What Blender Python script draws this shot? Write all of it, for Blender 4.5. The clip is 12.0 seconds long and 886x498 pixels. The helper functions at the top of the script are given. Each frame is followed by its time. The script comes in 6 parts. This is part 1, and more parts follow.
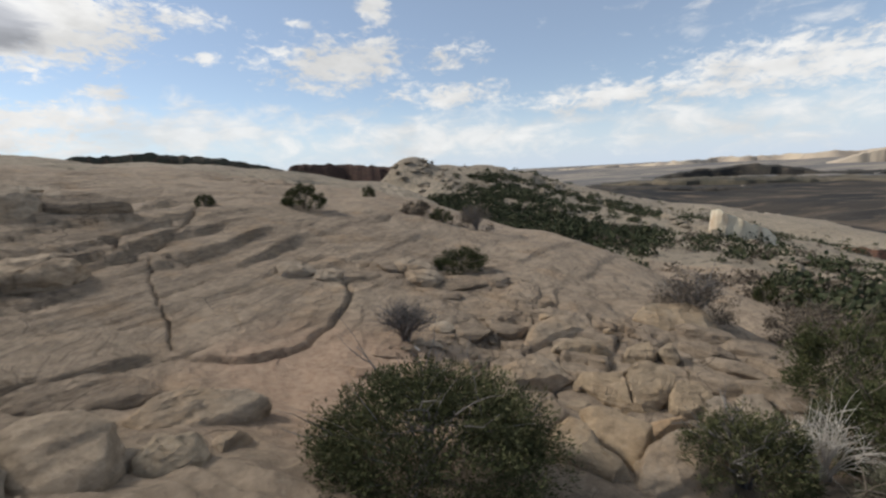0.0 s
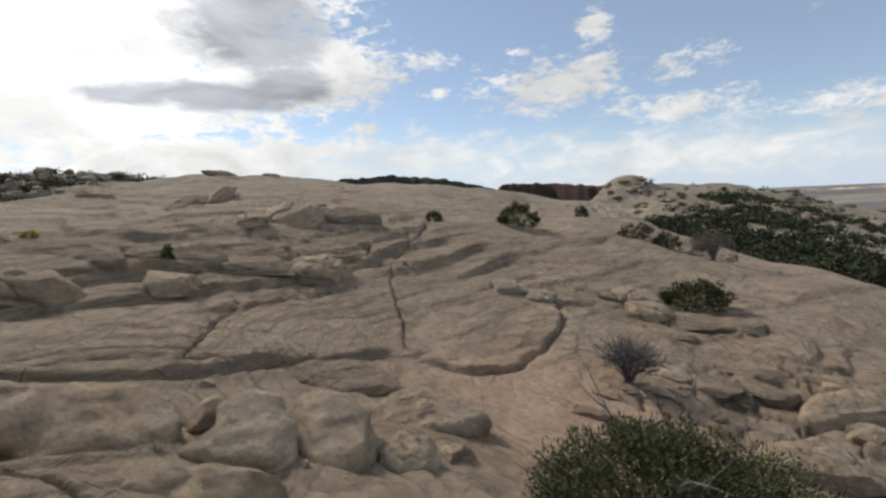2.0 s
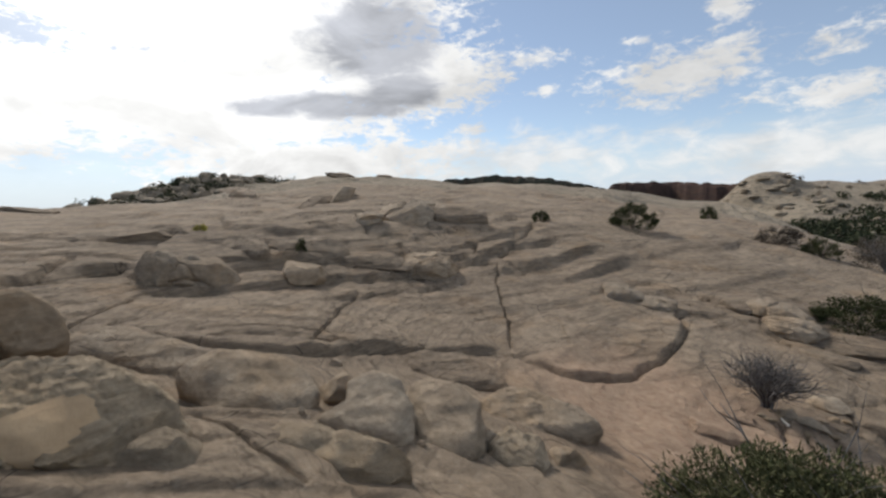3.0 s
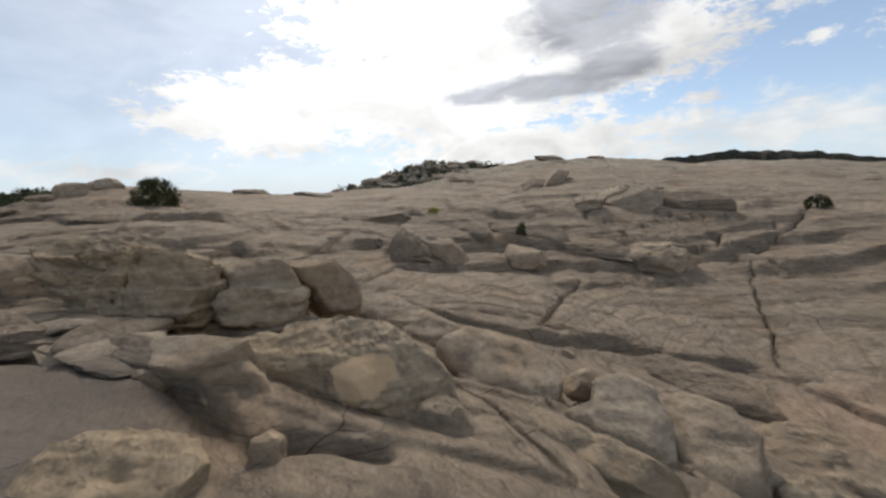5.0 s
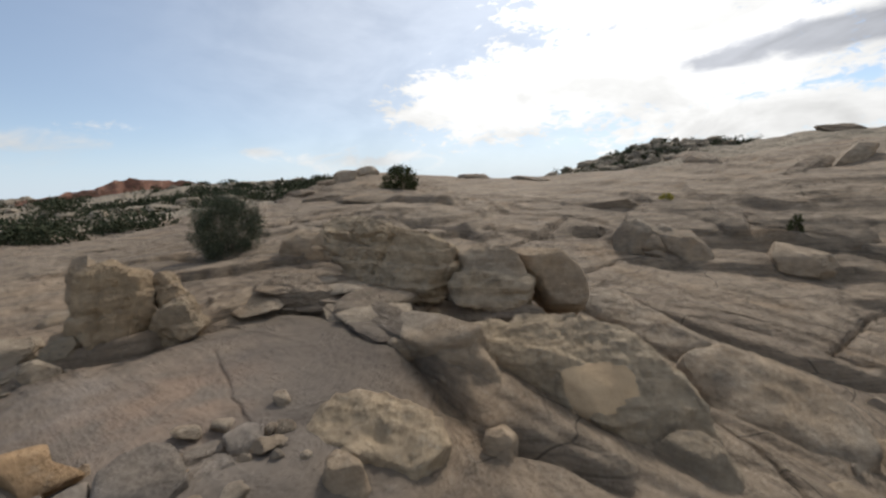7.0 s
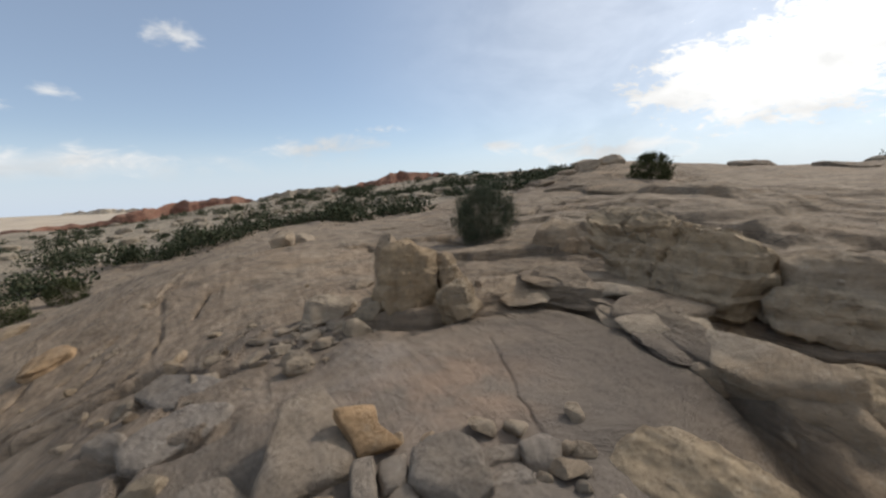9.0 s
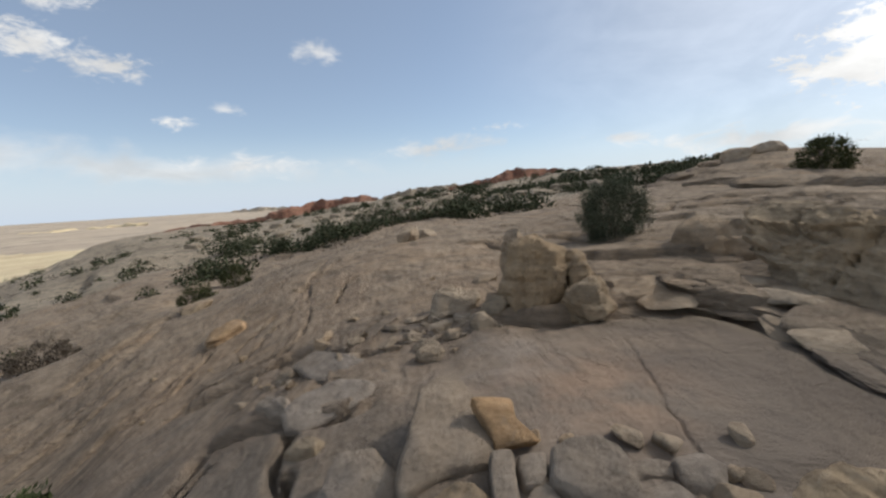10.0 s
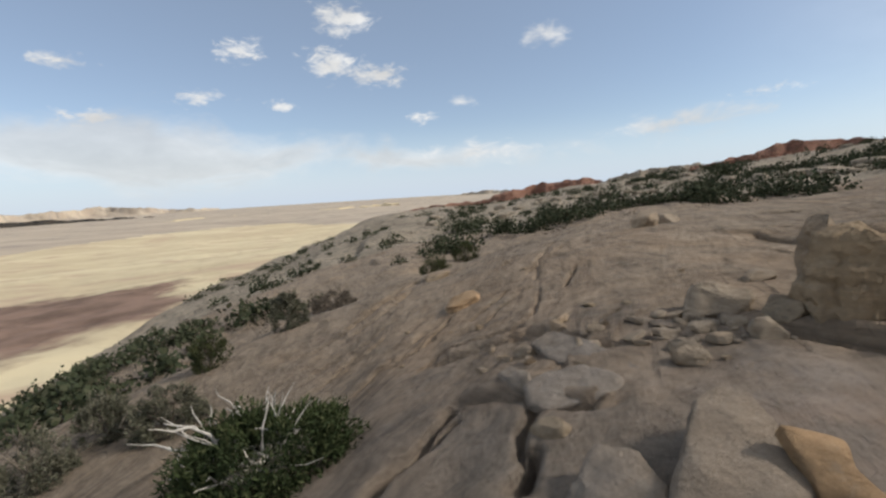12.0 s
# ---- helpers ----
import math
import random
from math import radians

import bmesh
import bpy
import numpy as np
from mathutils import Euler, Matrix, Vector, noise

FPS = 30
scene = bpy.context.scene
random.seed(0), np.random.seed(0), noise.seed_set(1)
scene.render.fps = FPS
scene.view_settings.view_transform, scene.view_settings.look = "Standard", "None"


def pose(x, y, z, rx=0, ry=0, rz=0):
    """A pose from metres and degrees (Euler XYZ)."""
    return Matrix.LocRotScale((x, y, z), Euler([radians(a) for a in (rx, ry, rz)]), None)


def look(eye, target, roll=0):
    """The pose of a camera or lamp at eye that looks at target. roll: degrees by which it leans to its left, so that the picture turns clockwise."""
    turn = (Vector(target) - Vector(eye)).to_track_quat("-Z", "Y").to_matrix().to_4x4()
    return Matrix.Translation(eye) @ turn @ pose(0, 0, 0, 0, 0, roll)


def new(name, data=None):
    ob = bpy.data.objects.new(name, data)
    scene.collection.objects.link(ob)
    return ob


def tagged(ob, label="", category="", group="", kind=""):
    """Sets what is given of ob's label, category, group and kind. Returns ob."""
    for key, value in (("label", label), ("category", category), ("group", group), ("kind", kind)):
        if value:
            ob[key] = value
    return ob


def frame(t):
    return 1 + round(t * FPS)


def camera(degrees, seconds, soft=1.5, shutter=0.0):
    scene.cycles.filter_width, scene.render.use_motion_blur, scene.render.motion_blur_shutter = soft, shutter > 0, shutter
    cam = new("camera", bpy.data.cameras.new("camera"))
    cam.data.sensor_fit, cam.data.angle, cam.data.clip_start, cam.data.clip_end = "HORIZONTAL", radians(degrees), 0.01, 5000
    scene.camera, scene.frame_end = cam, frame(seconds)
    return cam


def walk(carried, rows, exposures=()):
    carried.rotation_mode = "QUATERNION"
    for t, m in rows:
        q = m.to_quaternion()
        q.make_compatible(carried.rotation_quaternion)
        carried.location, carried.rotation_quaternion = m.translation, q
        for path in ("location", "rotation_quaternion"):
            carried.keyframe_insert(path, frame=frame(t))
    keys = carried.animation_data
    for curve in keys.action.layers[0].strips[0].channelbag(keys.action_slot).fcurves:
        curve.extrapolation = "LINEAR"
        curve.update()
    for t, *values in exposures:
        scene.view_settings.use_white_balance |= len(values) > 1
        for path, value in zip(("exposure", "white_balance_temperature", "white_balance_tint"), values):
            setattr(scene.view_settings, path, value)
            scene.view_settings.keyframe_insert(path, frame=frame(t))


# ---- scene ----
cam = camera(93.0, 12.0, soft=2.5)
PATH = [
    (0, (0.234, -0.764, 1.444), (0.269, 1.2, 1.069), -3.2),
    (0.5, (0.138, -0.825, 1.456), (0.087, 1.146, 1.123), -4.6),
    (1, (0.002, -0.707, 1.476), (-0.328, 1.245, 1.192), -3.3),
    (1.5, (-0.118, -0.608, 1.47), (-0.795, 1.254, 1.202), -3.2),
    (2, (-0.166, -0.568, 1.476), (-1.038, 1.216, 1.238), -2.9),
    (2.5, (-0.196, -0.627, 1.461), (-1.278, 1.041, 1.238), -2.9),
    (4.5, (-0.408, -0.941, 1.563), (-2.132, 0.048, 1.337), -2.4),
    (5, (-0.589, -0.983, 1.54), (-2.415, -0.205, 1.293), -3.0),
    (5.5, (-0.75, -1.047, 1.55), (-2.614, -0.38, 1.266), -3.1),
    (6, (-0.83, -1.118, 1.567), (-2.742, -0.602, 1.291), -2.9),
    (6.5, (-0.828, -1.116, 1.58), (-2.799, -0.955, 1.281), -3.4),
    (7, (-0.824, -1.124, 1.584), (-2.798, -1.301, 1.31), -2.9),
    (9, (-1.018, -1.583, 1.57), (-2.629, -2.738, 1.303), -2.4),
    (9.5, (-0.991, -1.628, 1.557), (-2.433, -2.985, 1.276), -2.5),
    (10, (-0.954, -1.671, 1.555), (-2.197, -3.217, 1.301), -3.1),
    (10.5, (-0.929, -1.728, 1.546), (-1.991, -3.403, 1.285), -2.3),
    (11, (-0.897, -1.771, 1.545), (-1.722, -3.575, 1.288), -3.1),
    (11.5, (-0.858, -1.809, 1.531), (-1.457, -3.697, 1.255), -2.7),
    (12, (-0.816, -1.837, 1.526), (-1.145, -3.79, 1.252), -3.4),
]
walk(cam, [(t, look(eye, target, roll)) for t, eye, target, roll in PATH],
     exposures=[(0.0, 0.26, 6650, 10), (12.0, 0.26, 6650, 10)])

SUN_AZ, SUN_EL = 72.0, 38.0


# ---- world: clear blue sky with placed clouds; the sun stands veiled behind the western cloud bank ----
def build_world():
    world = bpy.data.worlds.new("sky")
    scene.world = world
    world.use_nodes = True
    nt = world.node_tree
    nt.nodes.clear()
    N, L = nt.nodes, nt.links

    def node(kind, operation=None):
        n = N.new(kind)
        if operation:
            n.operation = operation
        return n

    def math_(op, a, b=None, c=None):
        n = node("ShaderNodeMath", operation=op)
        for i, v in enumerate((a, b, c)):
            if v is None:
                continue
            if isinstance(v, (int, float)):
                n.inputs[i].default_value = v
            else:
                L.new(v, n.inputs[i])
        return n.outputs[0]

    def ramp(lo, hi, v):
        n = node("ShaderNodeMapRange")
        n.interpolation_type = "SMOOTHSTEP"
        n.inputs["From Min"].default_value, n.inputs["From Max"].default_value = lo, hi
        L.new(v, n.inputs["Value"])
        return n.outputs["Result"]

    sky = node("ShaderNodeTexSky")
    sky.sky_type = "NISHITA"
    sky.sun_disc = False
    sky.sun_elevation, sky.sun_rotation = radians(SUN_EL), radians(-SUN_AZ)
    sky.altitude, sky.air_density, sky.dust_density, sky.ozone_density = 1600, 1.0, 0.5, 1.0
    coord = node("ShaderNodeTexCoord").outputs["Generated"]
    sep = node("ShaderNodeSeparateXYZ")
    L.new(coord, sep.inputs[0])
    x, y, z = sep.outputs
    # angle round the compass, counted from west-north-west so that the seam lies unseen in the east
    c, s = math.cos(radians(85)), math.sin(radians(85))
    fwd = math_("ADD", math_("MULTIPLY", y, c), math_("MULTIPLY", x, -s))
    side = math_("ADD", math_("MULTIPLY", x, -c), math_("MULTIPLY", y, -s))
    az = math_("MULTIPLY", math_("ARCTAN2", side, fwd), 57.2958)
    el = math_("MULTIPLY", math_("ARCSINE", z), 57.2958)
    place = node("ShaderNodeCombineXYZ")
    L.new(az, place.inputs[0]), L.new(el, place.inputs[1])
    stretch = node("ShaderNodeVectorMath", operation="MULTIPLY")
    L.new(place.outputs[0], stretch.inputs[0])
    stretch.inputs[1].default_value = (1.0, 2.1, 1.0)

    def fractal(scale, detail, rough, distort=0.0, shift=0.0):
        n = node("ShaderNodeTexNoise")
        n.inputs["Scale"].default_value, n.inputs["Detail"].default_value = scale, detail
        n.inputs["Roughness"].default_value, n.inputs["Distortion"].default_value = rough, distort
        off = node("ShaderNodeVectorMath", operation="ADD")
        L.new(stretch.outputs[0], off.inputs[0])
        off.inputs[1].default_value = (shift, shift * 0.7, shift)
        L.new(off.outputs[0], n.inputs["Vector"])
        return n.outputs["Fac"]

    puff = fractal(0.22, 7, 0.62, 0.4)
    curl = fractal(0.5, 7, 0.68, 0.5, 7.0)
    soft = fractal(0.07, 5, 0.55, 0.6, 31.0)

    def bank(clouds):
        """The greatest of several soft ovals: bearing, height, half widths, weight."""
        best = None
        for a, e, w, h, k in clouds:
            off = node("ShaderNodeVectorMath", operation="MULTIPLY_ADD")
            L.new(place.outputs[0], off.inputs[0])
            off.inputs[1].default_value = (1 / w, 1 / h, 0)
            off.inputs[2].default_value = (-((a - 85 + 180) % 360 - 180) / w, -e / h, 0)
            size = node("ShaderNodeVectorMath", operation="LENGTH")
            L.new(off.outputs[0], size.inputs[0])
            v = math_("MULTIPLY_ADD", size.outputs["Value"], -k, k)
            best = v if best is None else math_("MAXIMUM", best, v)
        return math_("MAXIMUM", best, -1.0)

    small = bank([(10.5, 13.3, 10.5, 3.6, 1), (6, 19.2, 2.4, 1.9, 1), (15.3, 17.6, 2.0, 0.6, .8), (25.9, 13.4, 2, .8, .8), (35.2, 9.5, 3, 1.0, .8),
                  (-3, 13.8, 4.5, 1.7, .55), (-3, 9.0, 8, 1.9, .85), (-40, 8.0, 18, 3.6, .9), (-22, 7.6, 11, 2.0, .85), (26.6, 17.2, 4, 1.2, 1)])
    streaks = bank([(30, 5.5, 26, 3.4, .75), (-2, 4.0, 24, 3.6, .75), (-36, 3.6, 22, 3.2, .55), (104, 4.4, 12, 1.7, .8), (118, 5.8, 4, .7, .6), (108.4, 9.6, 2.2, .9, .5),
                    (155.7, 18.1, 2.8, 1.5, .75), (142, 6.1, 5.5, 1.3, .6), (165, 4.7, 10, 1.3, .6), (167, 11.3, 1.6, .6, .5), (139.4, 6.3, 6, 1.3, .55)])
    south = bank([(181.4, 21, 4.8, 2.2, .85), (183.3, 16.3, 4.2, 2.2, .9), (177.6, 14.9, 4.4, 1.7, 1), (193.6, 17.2, 3.2, 1.5, .95), (210.5, 14.6, 3.2, 1.0, .8),
                  (198.5, 12.1, 3.4, 1.0, .85), (189.9, 11.3, 2, .7, .7), (207.8, 9.3, 5.5, 1.1, .9), (171.6, 9.5, 2.2, .8, .7), (132.4, 8.5, 2.6, .7, .5)])
    veil = bank([(204, 5.6, 30, 4.0, .8), (170, 4.6, 20, 1.9, .6)])
    # the last oval is unseen overhead cloud, added to whiten the light
    big = bank([(62, 22, 29, 11, 1.9), (44, 16, 15, 6, 1.8), (68, 13, 29, 7.5, 1.9), (88, 11, 16, 6.5, 1.7), (56, 6.0, 26, 4, 1.4), (65, 58, 110, 28, 1.6)])
    grey = bank([(47, 20.5, 11, 6, 1.5), (44, 14.5, 7, 3.2, 1.3), (52, 12.9, 12, 2.1, 1.5), (61, 12.4, 7, 1.5, 1.3)])
    edge = math_("MULTIPLY_ADD", puff, 2.6, -1.3)
    crisp = math_("ADD", math_("MULTIPLY_ADD", puff, 1.6, -0.8), math_("MULTIPLY_ADD", curl, 2.6, -1.3))
    calm = math_("ADD", math_("MULTIPLY_ADD", soft, 2.4, -1.2), math_("MULTIPLY_ADD", puff, 0.5, -0.25))
    cover = None
    for b, lo, hi, top, rim in ((small, -0.05, 0.75, 0.97, crisp), (streaks, -0.15, 0.8, 0.85, edge), (south, 0.05, 0.95, 0.95, crisp), (veil, -0.15, 0.7, 0.66, calm), (big, 0.0, 0.7, 1.0, crisp)):
        m = math_("MULTIPLY", ramp(lo, hi, math_("ADD", b, rim)), top)
        cover = m if cover is None else math_("MAXIMUM", cover, m)
    # thin high cloud added in the unseen east as fill, haze towards the horizon
    high = bank([(280, 38, 62, 34, 1.7)])
    cover = math_("MAXIMUM", cover, math_("MULTIPLY", ramp(-0.1, 0.9, math_("ADD", high, edge)), 0.95))
    thin = math_("MULTIPLY", ramp(0.0, 1.0, bank([(94, 18, 48, 28, 1.3)])), 0.40)
    cover = math_("MAXIMUM", cover, thin)
    haze = math_("MULTIPLY_ADD", ramp(9.0, -1.0, el), 0.68, 0.26)
    dim = node("ShaderNodeMix")
    dim.data_type = "RGBA"
    L.new(haze, dim.inputs["Factor"])
    L.new(sky.outputs[0], dim.inputs["A"])
    dim.inputs["B"].default_value = (4.9, 5.8, 7.0, 1)
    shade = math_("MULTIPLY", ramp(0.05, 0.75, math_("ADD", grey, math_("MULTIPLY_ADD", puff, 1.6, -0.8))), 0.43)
    wisps = math_("MULTIPLY", ramp(0.42, 0.66, soft), 0.20)
    glare = bank([(74, 25, 50, 30, 1.0)])
    light = math_("ADD", math_("MULTIPLY_ADD", ramp(0.0, 0.9, glare), 4.4, 7.2), math_("MULTIPLY_ADD", puff, 3.2, -1.6))
    light = math_("MULTIPLY", light, math_("SUBTRACT", 1.0, math_("ADD", shade, wisps)))
    tint = node("ShaderNodeVectorMath", operation="SCALE")
    cool = node("ShaderNodeMix")
    cool.data_type = "RGBA"
    cool.inputs["A"].default_value, cool.inputs["B"].default_value = (0.975, 0.99, 1.0, 1), (0.92, 0.97, 1.08, 1)
    L.new(math_("MULTIPLY", shade, 2.2), cool.inputs["Factor"])
    L.new(cool.outputs["Result"], tint.inputs[0])
    L.new(light, tint.inputs["Scale"])
    mix = node("ShaderNodeMix")
    mix.data_type = "RGBA"
    L.new(cover, mix.inputs["Factor"])
    L.new(dim.outputs["Result"], mix.inputs["A"])
    L.new(tint.outputs[0], mix.inputs["B"])
    back = node("ShaderNodeBackground")
    back.inputs["Strength"].default_value = 0.1
    L.new(mix.outputs["Result"], back.inputs["Color"])
    out = node("ShaderNodeOutputWorld")
    L.new(back.outputs[0], out.inputs[0])


build_world()
sun = new("sun", bpy.data.lights.new("sun", "SUN"))
sun.data.energy, sun.data.angle, sun.data.color = 2.42, radians(9), (1.0, 0.955, 0.89)
sa, se = radians(SUN_AZ), radians(SUN_EL)
sun.matrix_world = look((-math.sin(sa) * 60, math.cos(sa) * 60, math.tan(se) * 60), (0, 0, 0))


# ---- materials ----
def shader(name):
    m = bpy.data.materials.new(name)
    m.use_nodes = True
    nt = m.node_tree
    b = nt.nodes["Principled BSDF"]
    return m, nt, b


class Nodes:
    """Short hand for wiring nodes of one material."""

    def __init__(self, nt, coord="Object"):
        self.nt, self.N, self.L = nt, nt.nodes, nt.links
        self.pos = self.N.new("ShaderNodeNewGeometry").outputs["Position"]

    def scaled(self, s, off=(0, 0, 0)):
        n = self.N.new("ShaderNodeVectorMath")
        n.operation = "MULTIPLY_ADD"
        self.L.new(self.pos, n.inputs[0])
        n.inputs[1].default_value, n.inputs[2].default_value = s, off
        return n.outputs[0]

    def noise(self, scale, detail=4, rough=0.55, vec=None, distort=0.0):
        n = self.N.new("ShaderNodeTexNoise")
        n.inputs["Scale"].default_value, n.inputs["Detail"].default_value = scale, detail
        n.inputs["Roughness"].default_value, n.inputs["Distortion"].default_value = rough, distort
        self.L.new(self.pos if vec is None else vec, n.inputs["Vector"])
        return n.outputs["Fac"]

    def cells(self, scale, feature="F1", vec=None):
        n = self.N.new("ShaderNodeTexVoronoi")
        n.feature = feature
        n.inputs["Scale"].default_value = scale
        self.L.new(self.pos if vec is None else vec, n.inputs["Vector"])
        return n.outputs["Distance"]

    def ramp(self, v, lo, hi, a=0.0, b=1.0):
        n = self.N.new("ShaderNodeMapRange")
        n.interpolation_type = "SMOOTHSTEP"
        for k, x in (("From Min", lo), ("From Max", hi), ("To Min", a), ("To Max", b)):
            n.inputs[k].default_value = x
        self.L.new(v, n.inputs["Value"])
        return n.outputs["Result"]

    def calc(self, op, a, b=0.0, c=0.0):
        n = self.N.new("ShaderNodeMath")
        n.operation = op
        for i, v in enumerate((a, b, c)):
            if isinstance(v, (int, float)):
                n.inputs[i].default_value = v
            else:
                self.L.new(v, n.inputs[i])
        return n.outputs[0]

    def mix(self, f, a, b, mode="MIX"):
        n = self.N.new("ShaderNodeMix")
        n.data_type, n.blend_type = "RGBA", mode
        for k, v in (("Factor", f), ("A", a), ("B", b)):
            if isinstance(v, (int, float)):
                n.inputs[k].default_value = v
            elif isinstance(v, tuple):
                n.inputs[k].default_value = (*v, 1)
            else:
                self.L.new(v, n.inputs[k])
        return n.outputs["Result"]

    def bump(self, h, strength, dist, prev=None):
        n = self.N.new("ShaderNodeBump")
        n.inputs["Strength"].default_value, n.inputs["Distance"].default_value = strength, dist
        self.L.new(h, n.inputs["Height"])
        if prev is not None:
            self.L.new(prev, n.inputs["Normal"])
        return n.outputs["Normal"]

    def random(self):
        return self.N.new("ShaderNodeObjectInfo").outputs["Random"]


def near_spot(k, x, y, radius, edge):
    """One inside a round patch of the ground at x, y, fading to nought over its rim."""
    n = k.N.new("ShaderNodeVectorMath")
    n.operation = "DISTANCE"
    flat = k.scaled((1, 1, 0))
    k.L.new(flat, n.inputs[0])
    n.inputs[1].default_value = (x, y, 0)
    wob = k.calc("MULTIPLY_ADD", k.noise(1.3, 4), edge * 1.6, -edge * 0.8)
    return k.ramp(k.calc("ADD", n.outputs["Value"], wob), radius + edge, radius - edge)


def rock_material(name, light, mid, warm, dark, ground=False, pits=0.0):
    m, nt, b = shader(name)
    k = Nodes(nt)
    big = k.noise(0.45, 5, 0.6)
    med = k.noise(2.6, 6, 0.62)
    rag = k.noise(8.0, 8, 0.72)
    fine = k.noise(34, 6, 0.72)
    grain = k.noise(240, 2, 0.6)
    beds = k.noise(1.0, 6, 0.66, k.scaled((0.8, 0.8, 15.0)), 0.6)
    lamin = k.noise(1.0, 5, 0.62, k.scaled((0.55, 0.55, 52.0) if ground else (2.0, 2.0, 60.0)), 0.3 if ground else 0.8)
    # fine joints that wander over the face
    warp = k.N.new("ShaderNodeVectorMath")
    warp.operation = "ADD"
    nz = k.N.new("ShaderNodeTexNoise")
    nz.inputs["Scale"].default_value, nz.inputs["Detail"].default_value = 0.9, 2
    k.L.new(k.pos, nz.inputs["Vector"])
    k.L.new(k.scaled((1.0, 1.0, 1.7)), warp.inputs[0]), k.L.new(nz.outputs["Color"], warp.inputs[1])
    joint = k.ramp(k.cells(0.95, "DISTANCE_TO_EDGE", warp.outputs[0]), 0.012, 0.0)
    joint = k.calc("MULTIPLY", joint, k.ramp(k.noise(0.7, 3), 0.50, 0.58))
    col = k.mix(k.ramp(big, 0.36, 0.66), mid, light)
    col = k.mix(k.calc("MULTIPLY", k.ramp(k.noise(0.9, 5, 0.6, k.scaled((1, 1, 1), (9, 4, 2))), 0.50 if ground else 0.44, 0.72 if ground else 0.64), 0.8), col, warm)
    col = k.mix(k.calc("MULTIPLY", k.ramp(beds, 0.50, 0.66), 0.46 if ground else 0.26), col, dark)
    col = k.mix(k.calc("MULTIPLY", k.ramp(lamin, 0.53, 0.66), 0.60 if ground else 0.20), col, dark)
    col = k.mix(k.calc("MULTIPLY", k.ramp(beds, 0.44, 0.28), 0.35), col, light)
    col = k.mix(k.calc("MULTIPLY", k.ramp(med, 0.53, 0.74), 0.34 if ground else 0.38), col, dark)
    if ground:
        # outcropping tilted strata draw long lines over the rock
        along, across = k.N.new("ShaderNodeVectorMath"), k.N.new("ShaderNodeVectorMath")
        for n, way in ((along, (0.53 * 0.45, 0.85 * 0.45, 0)), (across, (-0.85 * 5.5, 0.53 * 5.5, 2.0))):
            n.operation = "DOT_PRODUCT"
            k.L.new(k.pos, n.inputs[0])
            n.inputs[1].default_value = way
        lay = k.N.new("ShaderNodeCombineXYZ")
        k.L.new(along.outputs["Value"], lay.inputs[0]), k.L.new(across.outputs["Value"], lay.inputs[1])
        strata = k.noise(1.0, 10, 0.75, lay.outputs[0], 0.5)
        part_y = k.N.new("ShaderNodeSeparateXYZ")
        k.L.new(k.pos, part_y.inputs[0])
        southern = k.ramp(part_y.outputs["Y"], -2.2, -4.4)
        lines = k.calc("MULTIPLY", k.ramp(strata, 0.53, 0.62), k.ramp(k.noise(0.6, 4), 0.40, 0.58))
        lines = k.calc("MULTIPLY", lines, k.calc("MULTIPLY_ADD", southern, 0.75, 0.25))
        col = k.mix(k.calc("MULTIPLY", lines, 0.75), col, dark)
        col = k.mix(k.calc("MULTIPLY", k.ramp(strata, 0.46, 0.34), 0.25), col, light)
    # lichen and varnish in blots and specks
    blot = k.calc("MULTIPLY", k.ramp(rag, 0.54, 0.66), k.ramp(big, 0.40, 0.58))
    col = k.mix(k.calc("MULTIPLY", blot, 0.28 if ground else 0.36), col, (0.125, 0.105, 0.09))
    col = k.mix(k.calc("MULTIPLY", k.ramp(fine, 0.56, 0.74), 0.28 if ground else 0.26), col, (0.13, 0.105, 0.08))
    col = k.mix(k.calc("MULTIPLY", k.ramp(k.noise(17, 6, 0.65, k.scaled((1, 1, 1), (3, 8, 5))), 0.54, 0.68), 0.28), col, (0.54, 0.47, 0.38))
    col = k.mix(k.calc("MULTIPLY", k.ramp(grain, 0.35, 0.7), 0.25), col, mid)
    col = k.mix(k.calc("MULTIPLY", joint, 0.85 if ground else 0.22), col, (0.07, 0.055, 0.042))
    if ground:
        sand = near_spot(k, -1.35, 5.1, 1.9, 0.9)
        sand2 = near_spot(k, -0.5, 3.6, 1.0, 0.6)
        sandy = k.calc("MULTIPLY", k.calc("MAXIMUM", sand, sand2), 0.8)
        col = k.mix(sandy, col, k.mix(k.ramp(k.noise(9, 6), 0.3, 0.7), (0.36, 0.235, 0.16), (0.47, 0.335, 0.235)))
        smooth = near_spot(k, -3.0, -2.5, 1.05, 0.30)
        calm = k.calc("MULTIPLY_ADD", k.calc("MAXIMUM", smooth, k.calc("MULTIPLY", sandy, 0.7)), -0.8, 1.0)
        # brown varnish on the hollow, with its shade painted into the colour too
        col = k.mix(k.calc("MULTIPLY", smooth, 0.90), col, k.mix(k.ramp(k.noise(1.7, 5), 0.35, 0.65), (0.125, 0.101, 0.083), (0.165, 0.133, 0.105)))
        chalk = k.calc("MULTIPLY", near_spot(k, -2.62, -3.45, 0.42, 0.22), k.ramp(k.noise(4.2, 6, 0.7), 0.38, 0.60))
        col = k.mix(k.calc("MULTIPLY", chalk, 0.65), col, (0.43, 0.38, 0.345))
        rust = k.calc("MULTIPLY", near_spot(k, -2.62, -2.80, 0.42, 0.30), k.ramp(k.noise(3.1, 5), 0.35, 0.62))
        col = k.mix(k.calc("MULTIPLY", rust, 0.75), col, (0.37, 0.225, 0.135))
